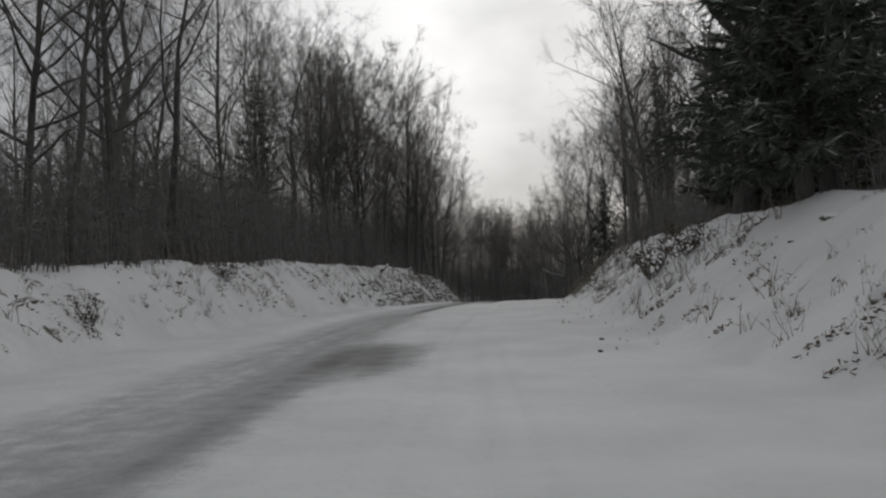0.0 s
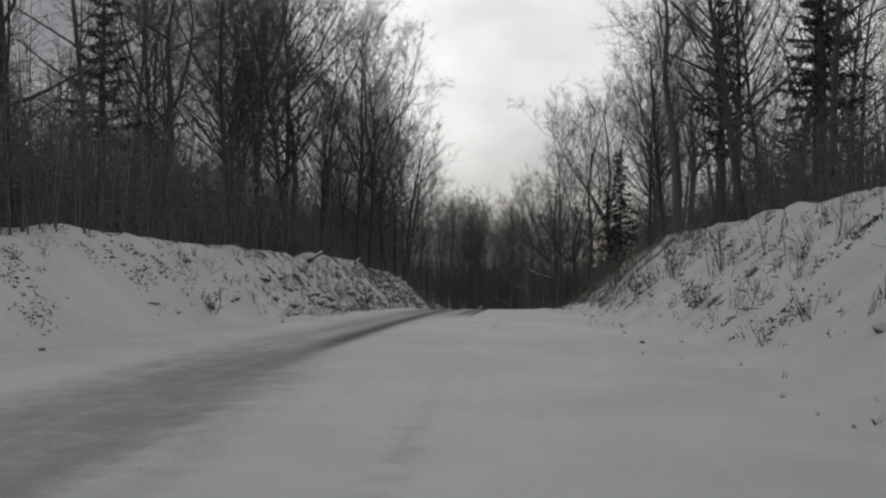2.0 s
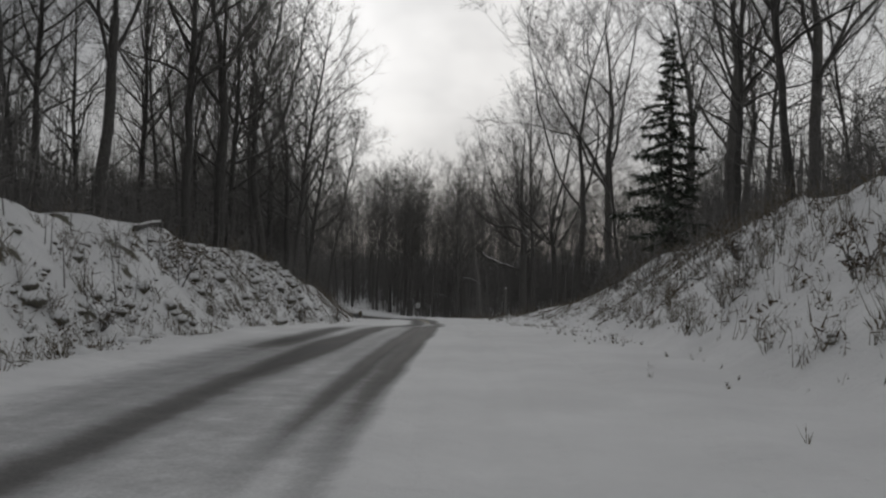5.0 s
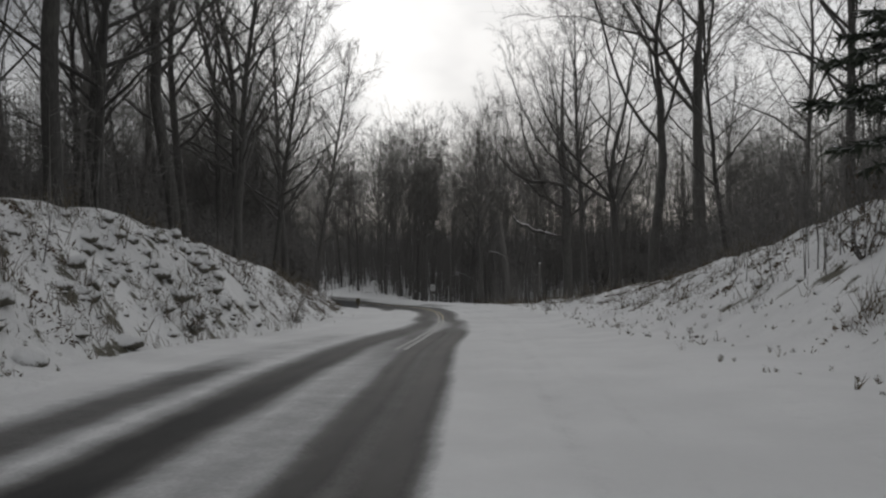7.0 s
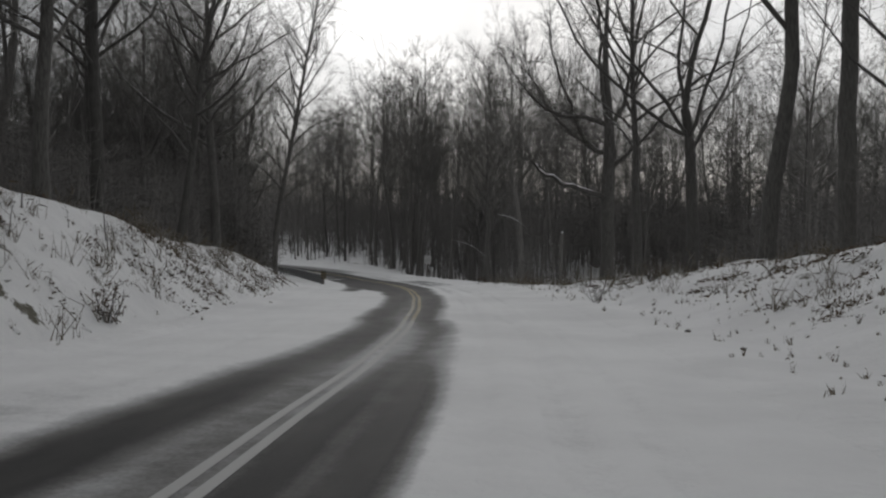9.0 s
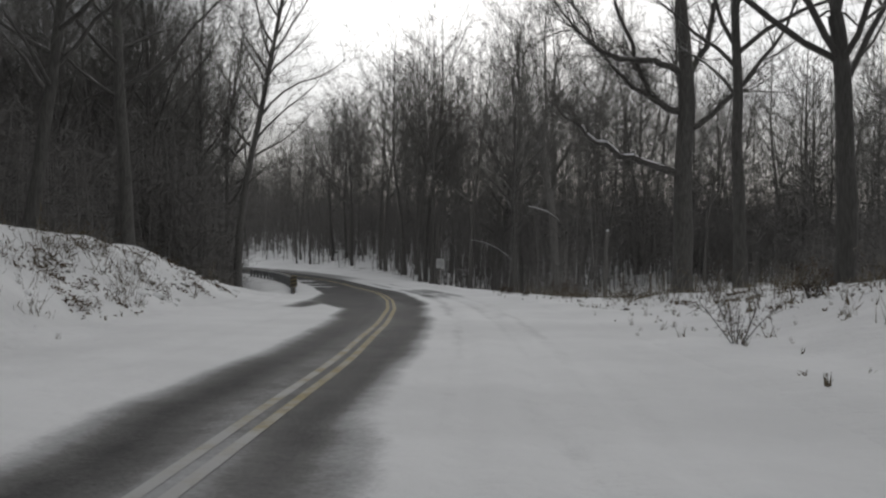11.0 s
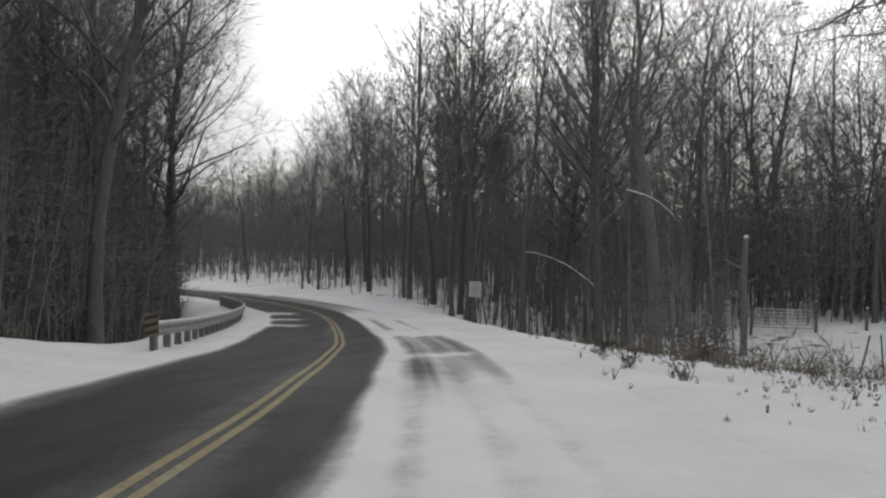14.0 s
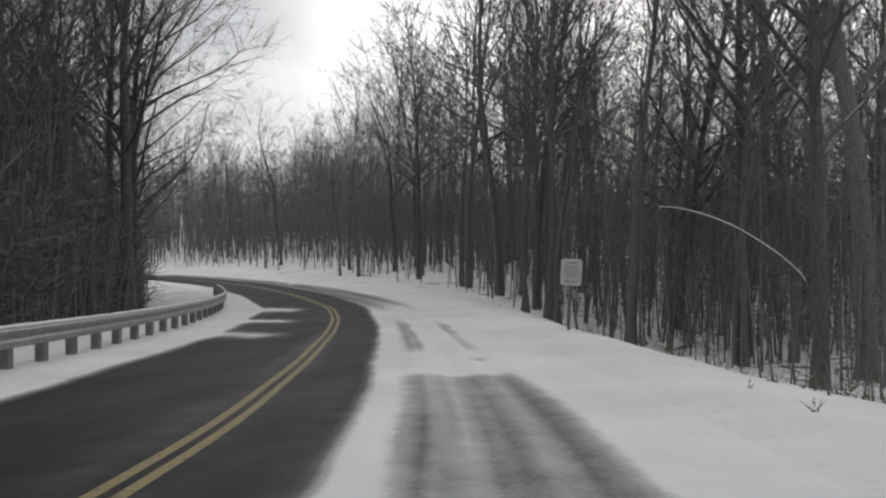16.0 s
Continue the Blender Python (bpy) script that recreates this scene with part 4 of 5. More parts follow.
def young_wood():
    """Close-set poles and young trees that fill the depth of the woods."""
    r = np.random.default_rng(72)
    zones = [(2400, (-25, 168), (-19, -85)), (1900, (20, 150), (20, 85)), (1800, (150, 275), (17, 105)), (2000, (166, 240), (-11, -70)), (300, (-70, 0), (16, 50))]
    px, py = [], []
    for n, s_range, d_range in zones:
        s, d = r.uniform(*s_range, n), r.uniform(min(d_range), max(d_range), n)
        x, y, _ = spot(s, d)
        ok = (np.abs(along(x, y)[1]) > 10) & ~meadow(x, y)
        px.append(x[ok]), py.append(y[ok])
    x, y = np.concatenate(px), np.concatenate(py)
    n = len(x)
    z = land_z(x, y)
    high = r.uniform(4.5, 13, n)
    foot = np.stack([x, y, z - 0.2], -1)
    top = foot + np.stack([r.normal(0, 0.045, n) * high, r.normal(0, 0.045, n) * high, high], -1)
    sh = Shape()
    sh.cones(foot, top, 0.020 + 0.0058 * high)
    for _ in range(8):
        f = r.uniform(0.22, 0.97, n)
        a = foot + (top - foot) * f[:, None]
        way = np.stack([r.normal(0, 0.8, n), r.normal(0, 0.8, n), r.uniform(0.3, 1.3, n)], -1)
        way /= np.linalg.norm(way, axis=1)[:, None]
        ln = high * r.uniform(0.10, 0.26, n) * (1.25 - f)
        b = a + way * ln[:, None]
        sh.blades(a, b, r.uniform(0.012, 0.026, n))
        for _k in range(3):
            mid = a + (b - a) * r.uniform(0.2, 0.8, n)[:, None]
            sh.blades(mid, mid + (way + r.normal(0, 0.55, (n, 3))) * (0.45 * ln)[:, None], r.uniform(0.010, 0.020, n))
    return tagged(new("young_woods", sh.mesh("young_woods", M_BRUSH)), "close-set thin dark trunks deep in leafless woods", "woods", kind="stuff")


young_wood()


def understorey():
    """Twiggy saplings that close the view at the foot of the woods."""
    r = np.random.default_rng(74)
    zones = [(1500, (-20, 165), (-15, -50)), (1300, (22, 150), (17, 55)), (2200, (148, 262), (13, 62)), (7600, (158, 214), (-8.2, -30)), (1100, (165, 245), (-12, -55)), (1500, (182, 275), (9.5, 48))]
    px, py = [], []
    for n, s_range, d_range in zones:
        s, d = r.uniform(*s_range, n), r.uniform(min(d_range), max(d_range), n)
        x, y, _ = spot(s, d)
        px.append(x), py.append(y)
    px.append(r.uniform(-10, 45, 800)), py.append(191 + 45 * r.random(800) ** 1.6)
    x, y = np.concatenate(px), np.concatenate(py)
    ok = (np.abs(along(x, y)[1]) > 9) & ~meadow(x + np.abs(r.normal(0, 2.5, len(x))), y)
    x, y = x[ok], y[ok]
    n = len(x)
    z = land_z(x, y)
    high = r.uniform(4.5, 11.0, n) * (1 + 0.35 * fbm(x, y, 16, 2))
    foot = np.stack([x, y, z - 0.2], -1)
    top = foot + np.stack([r.normal(0, 0.06, n) * high, r.normal(0, 0.06, n) * high, high], -1)
    sh = Shape().cones(foot, top, 0.018 + 0.004 * high)
    us, ud = along(x, y)
    bare_foot = np.where((us > 172) & (ud > 8) & (ud < 32), 0.18, 0.08)
    deep = 0.55 + np.clip((np.abs(along(x, y)[1]) - 10) / 30, 0, 1.2)
    for _ in range(22):
        f = bare_foot + (0.95 - bare_foot) * r.random(n)
        a = foot + (top - foot) * f[:, None]
        way = np.stack([r.normal(0, 0.8, n), r.normal(0, 0.8, n), r.uniform(-0.1, 1.2, n)], -1)
        way /= np.linalg.norm(way, axis=1)[:, None]
        sh.blades(a, a + way * (high * r.uniform(0.14, 0.30, n))[:, None], r.uniform(0.014, 0.034, n) * deep)
    return tagged(new("understorey", sh.mesh("understorey", M_BRUSH)), "dense grey-brown twiggy saplings at the wood's foot", "saplings", kind="stuff")


understorey()


# ---------------------------------------------------------------- conifers
def conifer(seed, high, wide, low, droop, rows, per):
    r = np.random.default_rng(seed)
    stem, boughs = Shape(), Shape()
    line = bough(r, (0, 0, -0.2), (0, 0, 1), high, 0.01, 0.05, 8)
    stem.tube(line, np.linspace(0.018 * high, 0.02, 9), 7)
    na, nb, nr = [], [], []
    for k in range(rows * per):
        f = low + (0.98 - low) * (k + r.random()) / (rows * per)
        reach = wide * (1 - f) ** 0.9 * r.uniform(0.35, 1.15) + 0.12
        a = k * 2.4 + r.normal(0, 0.35)
        limb = bough(r, (0, 0, f * high), (math.cos(a), math.sin(a), droop + r.normal(0, 0.10)), reach, 0.07, 0.02, 4)
        boughs.tube(limb, np.linspace(0.015 + 0.008 * reach, 0.005, 5), 3)
        m = int(22 + reach * 55)
        g = r.uniform(0.10, 1.0, m) * 4
        h = np.minimum(g.astype(int), 3)
        p = limb[h] + (limb[h + 1] - limb[h]) * (g - h)[:, None]
        side = r.normal(0, 1, (m, 3)) * np.array([1, 1, 0.55]) + unit(limb[-1] - limb[0]) * 0.7 - np.array([0, 0, 0.30])
        side /= np.linalg.norm(side, axis=1)[:, None]
        na.append(p), nb.append(p + side * r.uniform(0.20, 0.55, m)[:, None] * (0.6 + 0.25 * reach)), nr.append(r.uniform(0.03, 0.07, m))
    needles = Shape().blades(np.vstack(na), np.vstack(nb), np.concatenate(nr))
    return stem.mesh("trunk", M_BARK), boughs.mesh("branchwork", M_TWIG), needles.mesh("foliage", M_NEEDLE)


def plant_conifer(kind, x, y, turn, size, label):
    z = float(land_z(x, y)[0])
    ob = root("conifer", pose(x, y, z, 0, 0, turn) @ Matrix.Scale(size, 4), label, "conifer", "conifers")
    for name, me, tag in zip(("trunk", "branchwork", "foliage"), kind, ("", "", "dark green needles dusted with snow")):
        part(name, me, ob, tag)
    return ob


SPRUCE = conifer(81, 12.5, 3.3, 0.08, -0.16, 15, 6)
PINE = conifer(82, 19, 3.6, 0.30, 0.12, 15, 4)
plant_conifer(SPRUCE, -0.6, 105.0, 0, 0.9, "dark green spruce on the crest of the snowy bank")
plant_conifer(PINE, 7.2, 31.0, 80, 1.0, "tall dark pine on the crest of the snowy bank")
plant_conifer(PINE, 9.0, 30.0, 140, 1.05, "tall dark pine behind the crest of the bank")
plant_conifer(PINE, 8.5, 36.5, 230, 0.9, "tall dark pine behind the crest of the bank")
CEDAR = conifer(83, 15, 3.9, 0.05, 0.10, 36, 8)
plant_conifer(CEDAR, 5.6, 27.0, 60, 1.0, "dense dark evergreen on the crest of the bank")
plant_conifer(CEDAR, 6.9, 41.5, 0, 1.0, "dense dark evergreen on the crest of the bank")
plant_conifer(CEDAR, 8.2, 37.5, 130, 1.1, "dense dark evergreen on the crest of the bank")
plant_conifer(PINE, 4.6, 82.0, 310, 0.9, "dark pine among bare trees on the bank")
plant_conifer(PINE, 8.0, 72.0, 200, 0.95, "dark pine among bare trees on the bank")
plant_conifer(PINE, 9.5, 79.0, 20, 0.9, "dark pine among bare trees on the bank")
plant_conifer(PINE, -27.5, 66.0, 100, 0.85, "dark pine among bare trunks on the bank")
plant_conifer(SPRUCE, -21.0, 20.0, 10, 0.8, "dark snow-dusted spruce at the edge of the wood")


# ---------------------------------------------------------------- weeds on the banks
def weeds():
    r = np.random.default_rng(91)
    zones = [(500, (0, 62), (-8.4, -12.5)), (950, (62, 160), (-6.6, -12.5)), (1900, (8, 150), (7.6, 14)), (1300, (118, 168), (7.2, 18)), (420, (150, 190), (8.2, 14)), (160, (66, 120), (-5.5, -7)), (1100, (64, 98), (7.4, 12)), (650, (72, 114), (-6.3, -9.2)), (300, (116, 150), (-5.8, -8.2))]
    px, py = [], []
    for n, s_range, d_range in zones:
        s, d = r.uniform(*s_range, n), r.uniform(min(d_range), max(d_range), n)
        x, y, _ = spot(s, d)
        ok = fbm(x, y, 6, 3) > r.uniform(-0.7, 0.45, n)
        px.append(x[ok]), py.append(y[ok])
    x, y = np.concatenate(px), np.concatenate(py)
    z = land_z(x, y)
    n = len(x)
    sh = Shape()
    foot = np.stack([x, y, z - 0.05], -1)
    big = r.random(n) ** 2.5
    for k in range(7):
        high = (0.15 + 0.9 * big) * r.uniform(0.5, 1.1, n)
        lean = r.normal(0, 0.35, (n, 2)) * high[:, None]
        start = foot + np.concatenate([r.normal(0, 0.09, (n, 2)), np.zeros((n, 1))], 1)
        top = start + np.concatenate([lean, high[:, None]], 1)
        sh.cones(start, top, 0.005 + 0.006 * big)
        if k < 6:
            way = r.normal(0, 1, (n, 3)) * 0.5 + np.array([0, 0, 0.35])
            mid = start + (top - start) * r.uniform(0.3, 0.9, n)[:, None]
            sh.blades(mid, mid + way * (0.10 + 0.28 * big)[:, None], r.uniform(0.006, 0.022, n))
    return tagged(new("roadside_weeds", sh.mesh("roadside_weeds", M_WEED)), "dry brown weeds and stems poking through bank snow", "weeds", kind="stuff")


weeds()


def tussocks():
    """Snow-capped humps of grass and earth on the steep banks."""
    r = np.random.default_rng(94)
    bm = bmesh.new()
    bmesh.ops.create_icosphere(bm, subdivisions=2, radius=1)
    bm.verts.index_update()
    ball, tris = np.array([v.co[:] for v in bm.verts]), [tuple(v.index for v in f.verts) for f in bm.faces]
    bm.free()
    sh = Shape()
    for n, s_range, d_range, small, big in ((520, (66, 116), (-6.2, -9.2), 0.08, 0.34), (150, (8, 64), (-8.4, -10.6), 0.06, 0.18), (110, (116, 152), (-5.6, -7.6), 0.06, 0.18),
                                            (110, (10, 66), (8.0, 12), 0.06, 0.22), (170, (70, 140), (7.8, 12), 0.06, 0.20), (130, (128, 168), (7.0, 13), 0.05, 0.14)):
        s, d = r.uniform(*s_range, n), r.uniform(min(d_range), max(d_range), n)
        x, y, _ = spot(s, d)
        ok = fbm(x + 70, y, 5, 3) > r.uniform(-0.55, 0.35, n)
        x, y = x[ok], y[ok]
        z = land_z(x, y)
        for px, py, pz in zip(x, y, z):
            k = small + (big - small) * r.random() ** 2
            v = ball * (k * r.uniform(0.7, 1.4), k * r.uniform(0.7, 1.4), k * r.uniform(0.5, 0.85))
            w = v * (1 + 0.95 * fbm(v[:, 0] / k * 2.2 + px * 3 + v[:, 2] / k * 1.3, v[:, 1] / k * 2.2 + py * 3, 1.6, 3, 0.65)[:, None])
            sh.add(w + (px, py, pz - 0.30 * k), tris)
    return tagged(new("bank_tussocks", sh.mesh("bank_tussocks", M_TUSSOCK)), "snow-capped humps of dead grass and earth on the banks", "tussocks", kind="stuff")


tussocks()


def thin_shoots():
    """Bare upright shoots along the crests of the banks."""
    r = np.random.default_rng(95)
    px, py = [], []
    for n, s_range, d_range in ((190, (80, 112), (8.6, 12.4)), (70, (30, 78), (9.5, 12.4)), (70, (66, 125), (-7.2, -9.4)), (24, (126, 160), (7.6, 13))):
        s, d = r.uniform(*s_range, n), r.uniform(min(d_range), max(d_range), n)
        x, y, _ = spot(s, d)
        px.append(x), py.append(y)
    x, y = np.concatenate(px), np.concatenate(py)
    n = len(x)
    high = r.uniform(0.5, 2.0, n)
    foot = np.stack([x, y, land_z(x, y) - 0.1], -1)
    top = foot + np.stack([r.normal(0, 0.12, n) * high, r.normal(0, 0.12, n) * high, high], -1)
    sh = Shape().cones(foot, top, 0.009 + 0.006 * high, 4)
    for _ in range(5):
        p = foot + (top - foot) * r.uniform(0.3, 0.95, n)[:, None]
        way = r.normal(0, 0.6, (n, 3)) + np.array([0, 0, 0.8])
        sh.cones(p, p + way * (0.22 * high)[:, None], 0.006)
    return tagged(new("bank_shoots", sh.mesh("bank_shoots", M_TWIG)), "thin bare shoots standing along the bank crests", "shoots", kind="stuff")


thin_shoots()


def leaf_litter():
    """Clumps of dead leaves lying on the banks where the snow is thin."""
    r = np.random.default_rng(93)
    px, py = [], []
    for n, s_range, d_range in ((300, (0, 66), (-8.5, -10.8)), (300, (66, 150), (-6.8, -10.8)), (500, (72, 114), (-6.4, -9.2)), (140, (118, 150), (-5.8, -8)), (650, (10, 140), (7.4, 12))):
        s, d = r.uniform(*s_range, n), r.uniform(min(d_range), max(d_range), n)
        x, y, _ = spot(s, d)
        ok = fbm(x + 30, y, 4.5, 3) > r.uniform(-0.15, 0.5, n)
        px.append(x[ok]), py.append(y[ok])
    x, y = np.concatenate(px), np.concatenate(py)
    n = len(x)
    sh = Shape()
    for k in range(20):
        cx, cy = x + r.normal(0, 0.17, n), y + r.normal(0, 0.17, n)
        c = np.stack([cx, cy, land_z(cx, cy) + r.uniform(0.0, 0.07, n)], -1)
        way = r.normal(0, 1, (n, 3)) * np.array([1, 1, 0.55])
        way /= np.linalg.norm(way, axis=1)[:, None]
        sh.blades(c - way * 0.05, c + way * 0.07, r.uniform(0.015, 0.035, n))
    return tagged(new("leaf_litter", sh.mesh("leaf_litter", M_LEAF)), "dark dead leaves in clumps on thin snow", "leaf litter", kind="stuff")


leaf_litter()


def snow_specks():
    """Short dead stalks and bits of leaf dotted over the verge snow."""
    r = np.random.default_rng(98)
    px, py = [], []
    for n, s_range, d_range in ((3600, (110, 166), (4.4, 11.0)), (700, (84, 112), (4.8, 8.0)), (200, (20, 84), (5.2, 8.0)), (160, (90, 150), (-4.4, -6.2))):
        s, d = r.uniform(*s_range, n), r.uniform(min(d_range), max(d_range), n)
        x, y, _ = spot(s, d)
        ok = (fbm(x + 15, y, 2.5, 3) > r.uniform(-0.8, 0.8, n)) & (np.abs(d) > r.uniform(4.2, 9.0, n))
        px.append(x[ok]), py.append(y[ok])
    x, y = np.concatenate(px), np.concatenate(py)
    n = len(x)
    sh = Shape()
    size = 0.05 + 0.17 * r.random(n) ** 2
    for _ in range(5):
        cx, cy = x + r.normal(0, 0.02, n), y + r.normal(0, 0.02, n)
        c = np.stack([cx, cy, land_z(cx, cy) - 0.01], -1)
        way = np.stack([r.normal(0, 0.35, n), r.normal(0, 0.35, n), r.uniform(0.4, 1.2, n)], -1)
        sh.blades(c, c + way * size[:, None], r.uniform(0.006, 0.013, n))
    for _ in range(3):
        # crumbled leaf heads
        c = np.stack([x, y, land_z(x, y) + size * r.uniform(0.1, 0.9, n)], -1)
        sh.blades(c, c + r.normal(0, 0.02, (n, 3)), r.uniform(0.008, 0.016, n))
    return tagged(new("verge_stubble", sh.mesh("verge_stubble", M_WEED)), "short dead stalks dotted over the verge snow", "stubble", kind="stuff")


snow_specks()


def clods():
    r = np.random.default_rng(97)
    bm = bmesh.new()
    bmesh.ops.create_icosphere(bm, subdivisions=2, radius=0.5)
    for v in bm.verts:
        v.co *= 1 + 0.45 * noise.noise(v.co * 3.1)
        v.co.z *= 0.6
    me = bpy.data.meshes.new("clod")
    bm.to_mesh(me)
    bm.free()
    me.materials.append(M_SOIL)
    for s, d, size in ((24, 5.9, 0.24), (19, 5.2, 0.30), (31, 5.6, 0.18), (47, 6.0, 0.2), (52.5, 6.3, 0.26), (57, 5.7, 0.16), (66, 6.6, 0.3), (88, 6.3, 0.12), (91, 6.9, 0.14),
                       (103, 6.4, 0.2), (104.5, 5.6, 0.16), (116, 5.6, 0.14), (119, 5.5, 0.2), (125, 6.2, 0.12), (139, 6.1, 0.26), (141, 6.9, 0.24), (146, 6.4, 0.26),
                       (148, 7.2, 0.2), (159, 6.0, 0.22), (161, 6.8, 0.18), (60, -6.1, 0.28), (44, -7.2, 0.3), (71, -5.9, 0.2)):
        x, y, _ = spot(s, d)
        ob = new("clod", me)
        ob.matrix_world = pose(float(x), float(y), float(land_z(x, y)[0]) + 0.02, r.uniform(-20, 20), r.uniform(-20, 20), r.uniform(0, 360)) @ Matrix.Scale(size * r.uniform(0.38, 0.62), 4)
        tagged(ob, "small dark clod of earth half buried in snow", "clod", "clods on the verge")


clods()


def shrub_kind(seed, high, stems, leafy):
    r = np.random.default_rng(seed)
    wood, leaves = Shape(), Shape()
    la, lb = [], []
    for k in range(stems):
        a = r.uniform(0, 6.28)
        line = bough(r, (0.1 * math.cos(a), 0.1 * math.sin(a), -0.1), (math.cos(a) * 0.7, math.sin(a) * 0.7, 1), high * r.uniform(0.6, 1.1), 0.14, 0.02, 4)
        wood.tube(line, [0.022, 0.018, 0.014, 0.010, 0.005], 4)
        for _ in range(7):
            g = r.uniform(0.8, 4)
            h = min(int(g), 3)
            p = line[h] + (line[h + 1] - line[h]) * (g - h)
            twig = bough(r, p, r.normal(0, 1, 3) + (0, 0, 0.5), high * r.uniform(0.15, 0.35), 0.15, 0.02, 2)
            wood.tube(twig, [0.009, 0.007, 0.003], 3)
            m = int(leafy * 9)
            at = twig[0] + (twig[-1] - twig[0]) * r.uniform(0.2, 1, m)[:, None]
            la.append(at), lb.append(at + r.normal(0, 0.05, (m, 3)) - (0, 0, 0.03))
    leaves.blades(np.vstack(la), np.vstack(lb), 0.03)
    return wood.mesh("branchwork", M_TWIG), leaves.mesh("withered_foliage", M_LEAF)


SHRUBS = [shrub_kind(101, 1.7, 13, 1.4), shrub_kind(102, 1.3, 9, 0.5), shrub_kind(103, 2.2, 6, 0.3)]
for kind, s, d, size, label in (
        (0, 35.5, 9.2, 1.1, "dark twiggy shrub with dead leaves on the snowy bank"), (0, 33.5, 10.3, 0.9, "dark twiggy shrub with dead leaves on the snowy bank"),
        (2, 55.5, 9.9, 1.0, "thin leafless shrub leaning out of the snowy bank"), (2, 60.5, 9.2, 0.9, "thin leafless shrub leaning out of the snowy bank"),
        (2, 74.0, 8.4, 0.7, "thin tangled brush on the snowy bank"), (1, 78.0, 9.2, 0.9, "low dry shrub on the snowy bank"), (2, 82.5, 8.2, 0.7, "thin tangled brush on the snowy bank"),
        (1, 86.0, 9.6, 0.9, "low dry shrub on the snowy bank"), (0, 153.0, 5.2, 0.24, "small dark shrub pushed down by snow at the verge"), (1, 151.0, 5.5, 0.34, "low dry shrub half buried in verge snow"),
        (0, 156.3, 5.6, 0.28, "small dark shrub pushed down by snow at the verge"), (2, 129.6, 5.6, 0.5, "thin dry stalks standing in verge snow"), (2, 130.4, 5.8, 0.35, "thin dry stalks standing in verge snow"),
        (1, 52.0, 8.3, 0.7, "low dry shrub on the snowy bank"), (1, 66.0, 8.6, 0.8, "low dry shrub on the snowy bank"), (2, 92.0, 10.2, 0.9, "thin leafless shrub on the snowy bank"),
        (2, 97.0, 9.6, 1.0, "thin leafless shrub on the snowy bank"), (1, 100.5, 9.0, 0.8, "low dry shrub on the snowy bank"), (2, 104.0, 10.5, 0.8, "thin leafless shrub on the snowy bank"),
        (2, 92.5, -7.7, 0.9, "thin leafless shrub on the snowy bank"), (1, 84.0, -7.0, 0.8, "low dry shrub at the foot of the bank"), (1, 107.0, -6.2, 0.7, "low dry shrub at the foot of the bank"),
        (1, 120.0, -6.0, 0.7, "low dry shrub at the foot of the bank"), (1, 134.0, 8.6, 0.7, "low dry shrub in thin snow on the verge"), (2, 142.0, 9.6, 0.7, "thin dry shrub in thin snow on the verge"),
        (1, 149.0, 9.0, 0.7, "low dry shrub in thin snow on the verge"), (1, 160.5, 9.4, 0.9, "low dry shrub at the edge of the verge"), (0, 163.5, 10.8, 0.8, "dark twiggy shrub at the edge of the verge"),
        (0, 40.0, -9.8, 0.7, "dark twiggy shrub on the snowy bank"), (1, 58.0, -8.2, 0.8, "low dry shrub on the snowy bank"), (1, 25.0, -8.8, 0.8, "low dry shrub on the snowy bank")):
    sx, sy, _ = spot(s, d)
    ob = root("shrub", pose(float(sx), float(sy), float(land_z(sx, sy)[0]), 0, 0, (s * 77) % 360) @ Matrix.Scale(size, 4), label, "shrub", "shrubs on the banks")
    part("branchwork", SHRUBS[kind][0], ob)
    part("withered_foliage", SHRUBS[kind][1], ob, "shrivelled brown leaves")


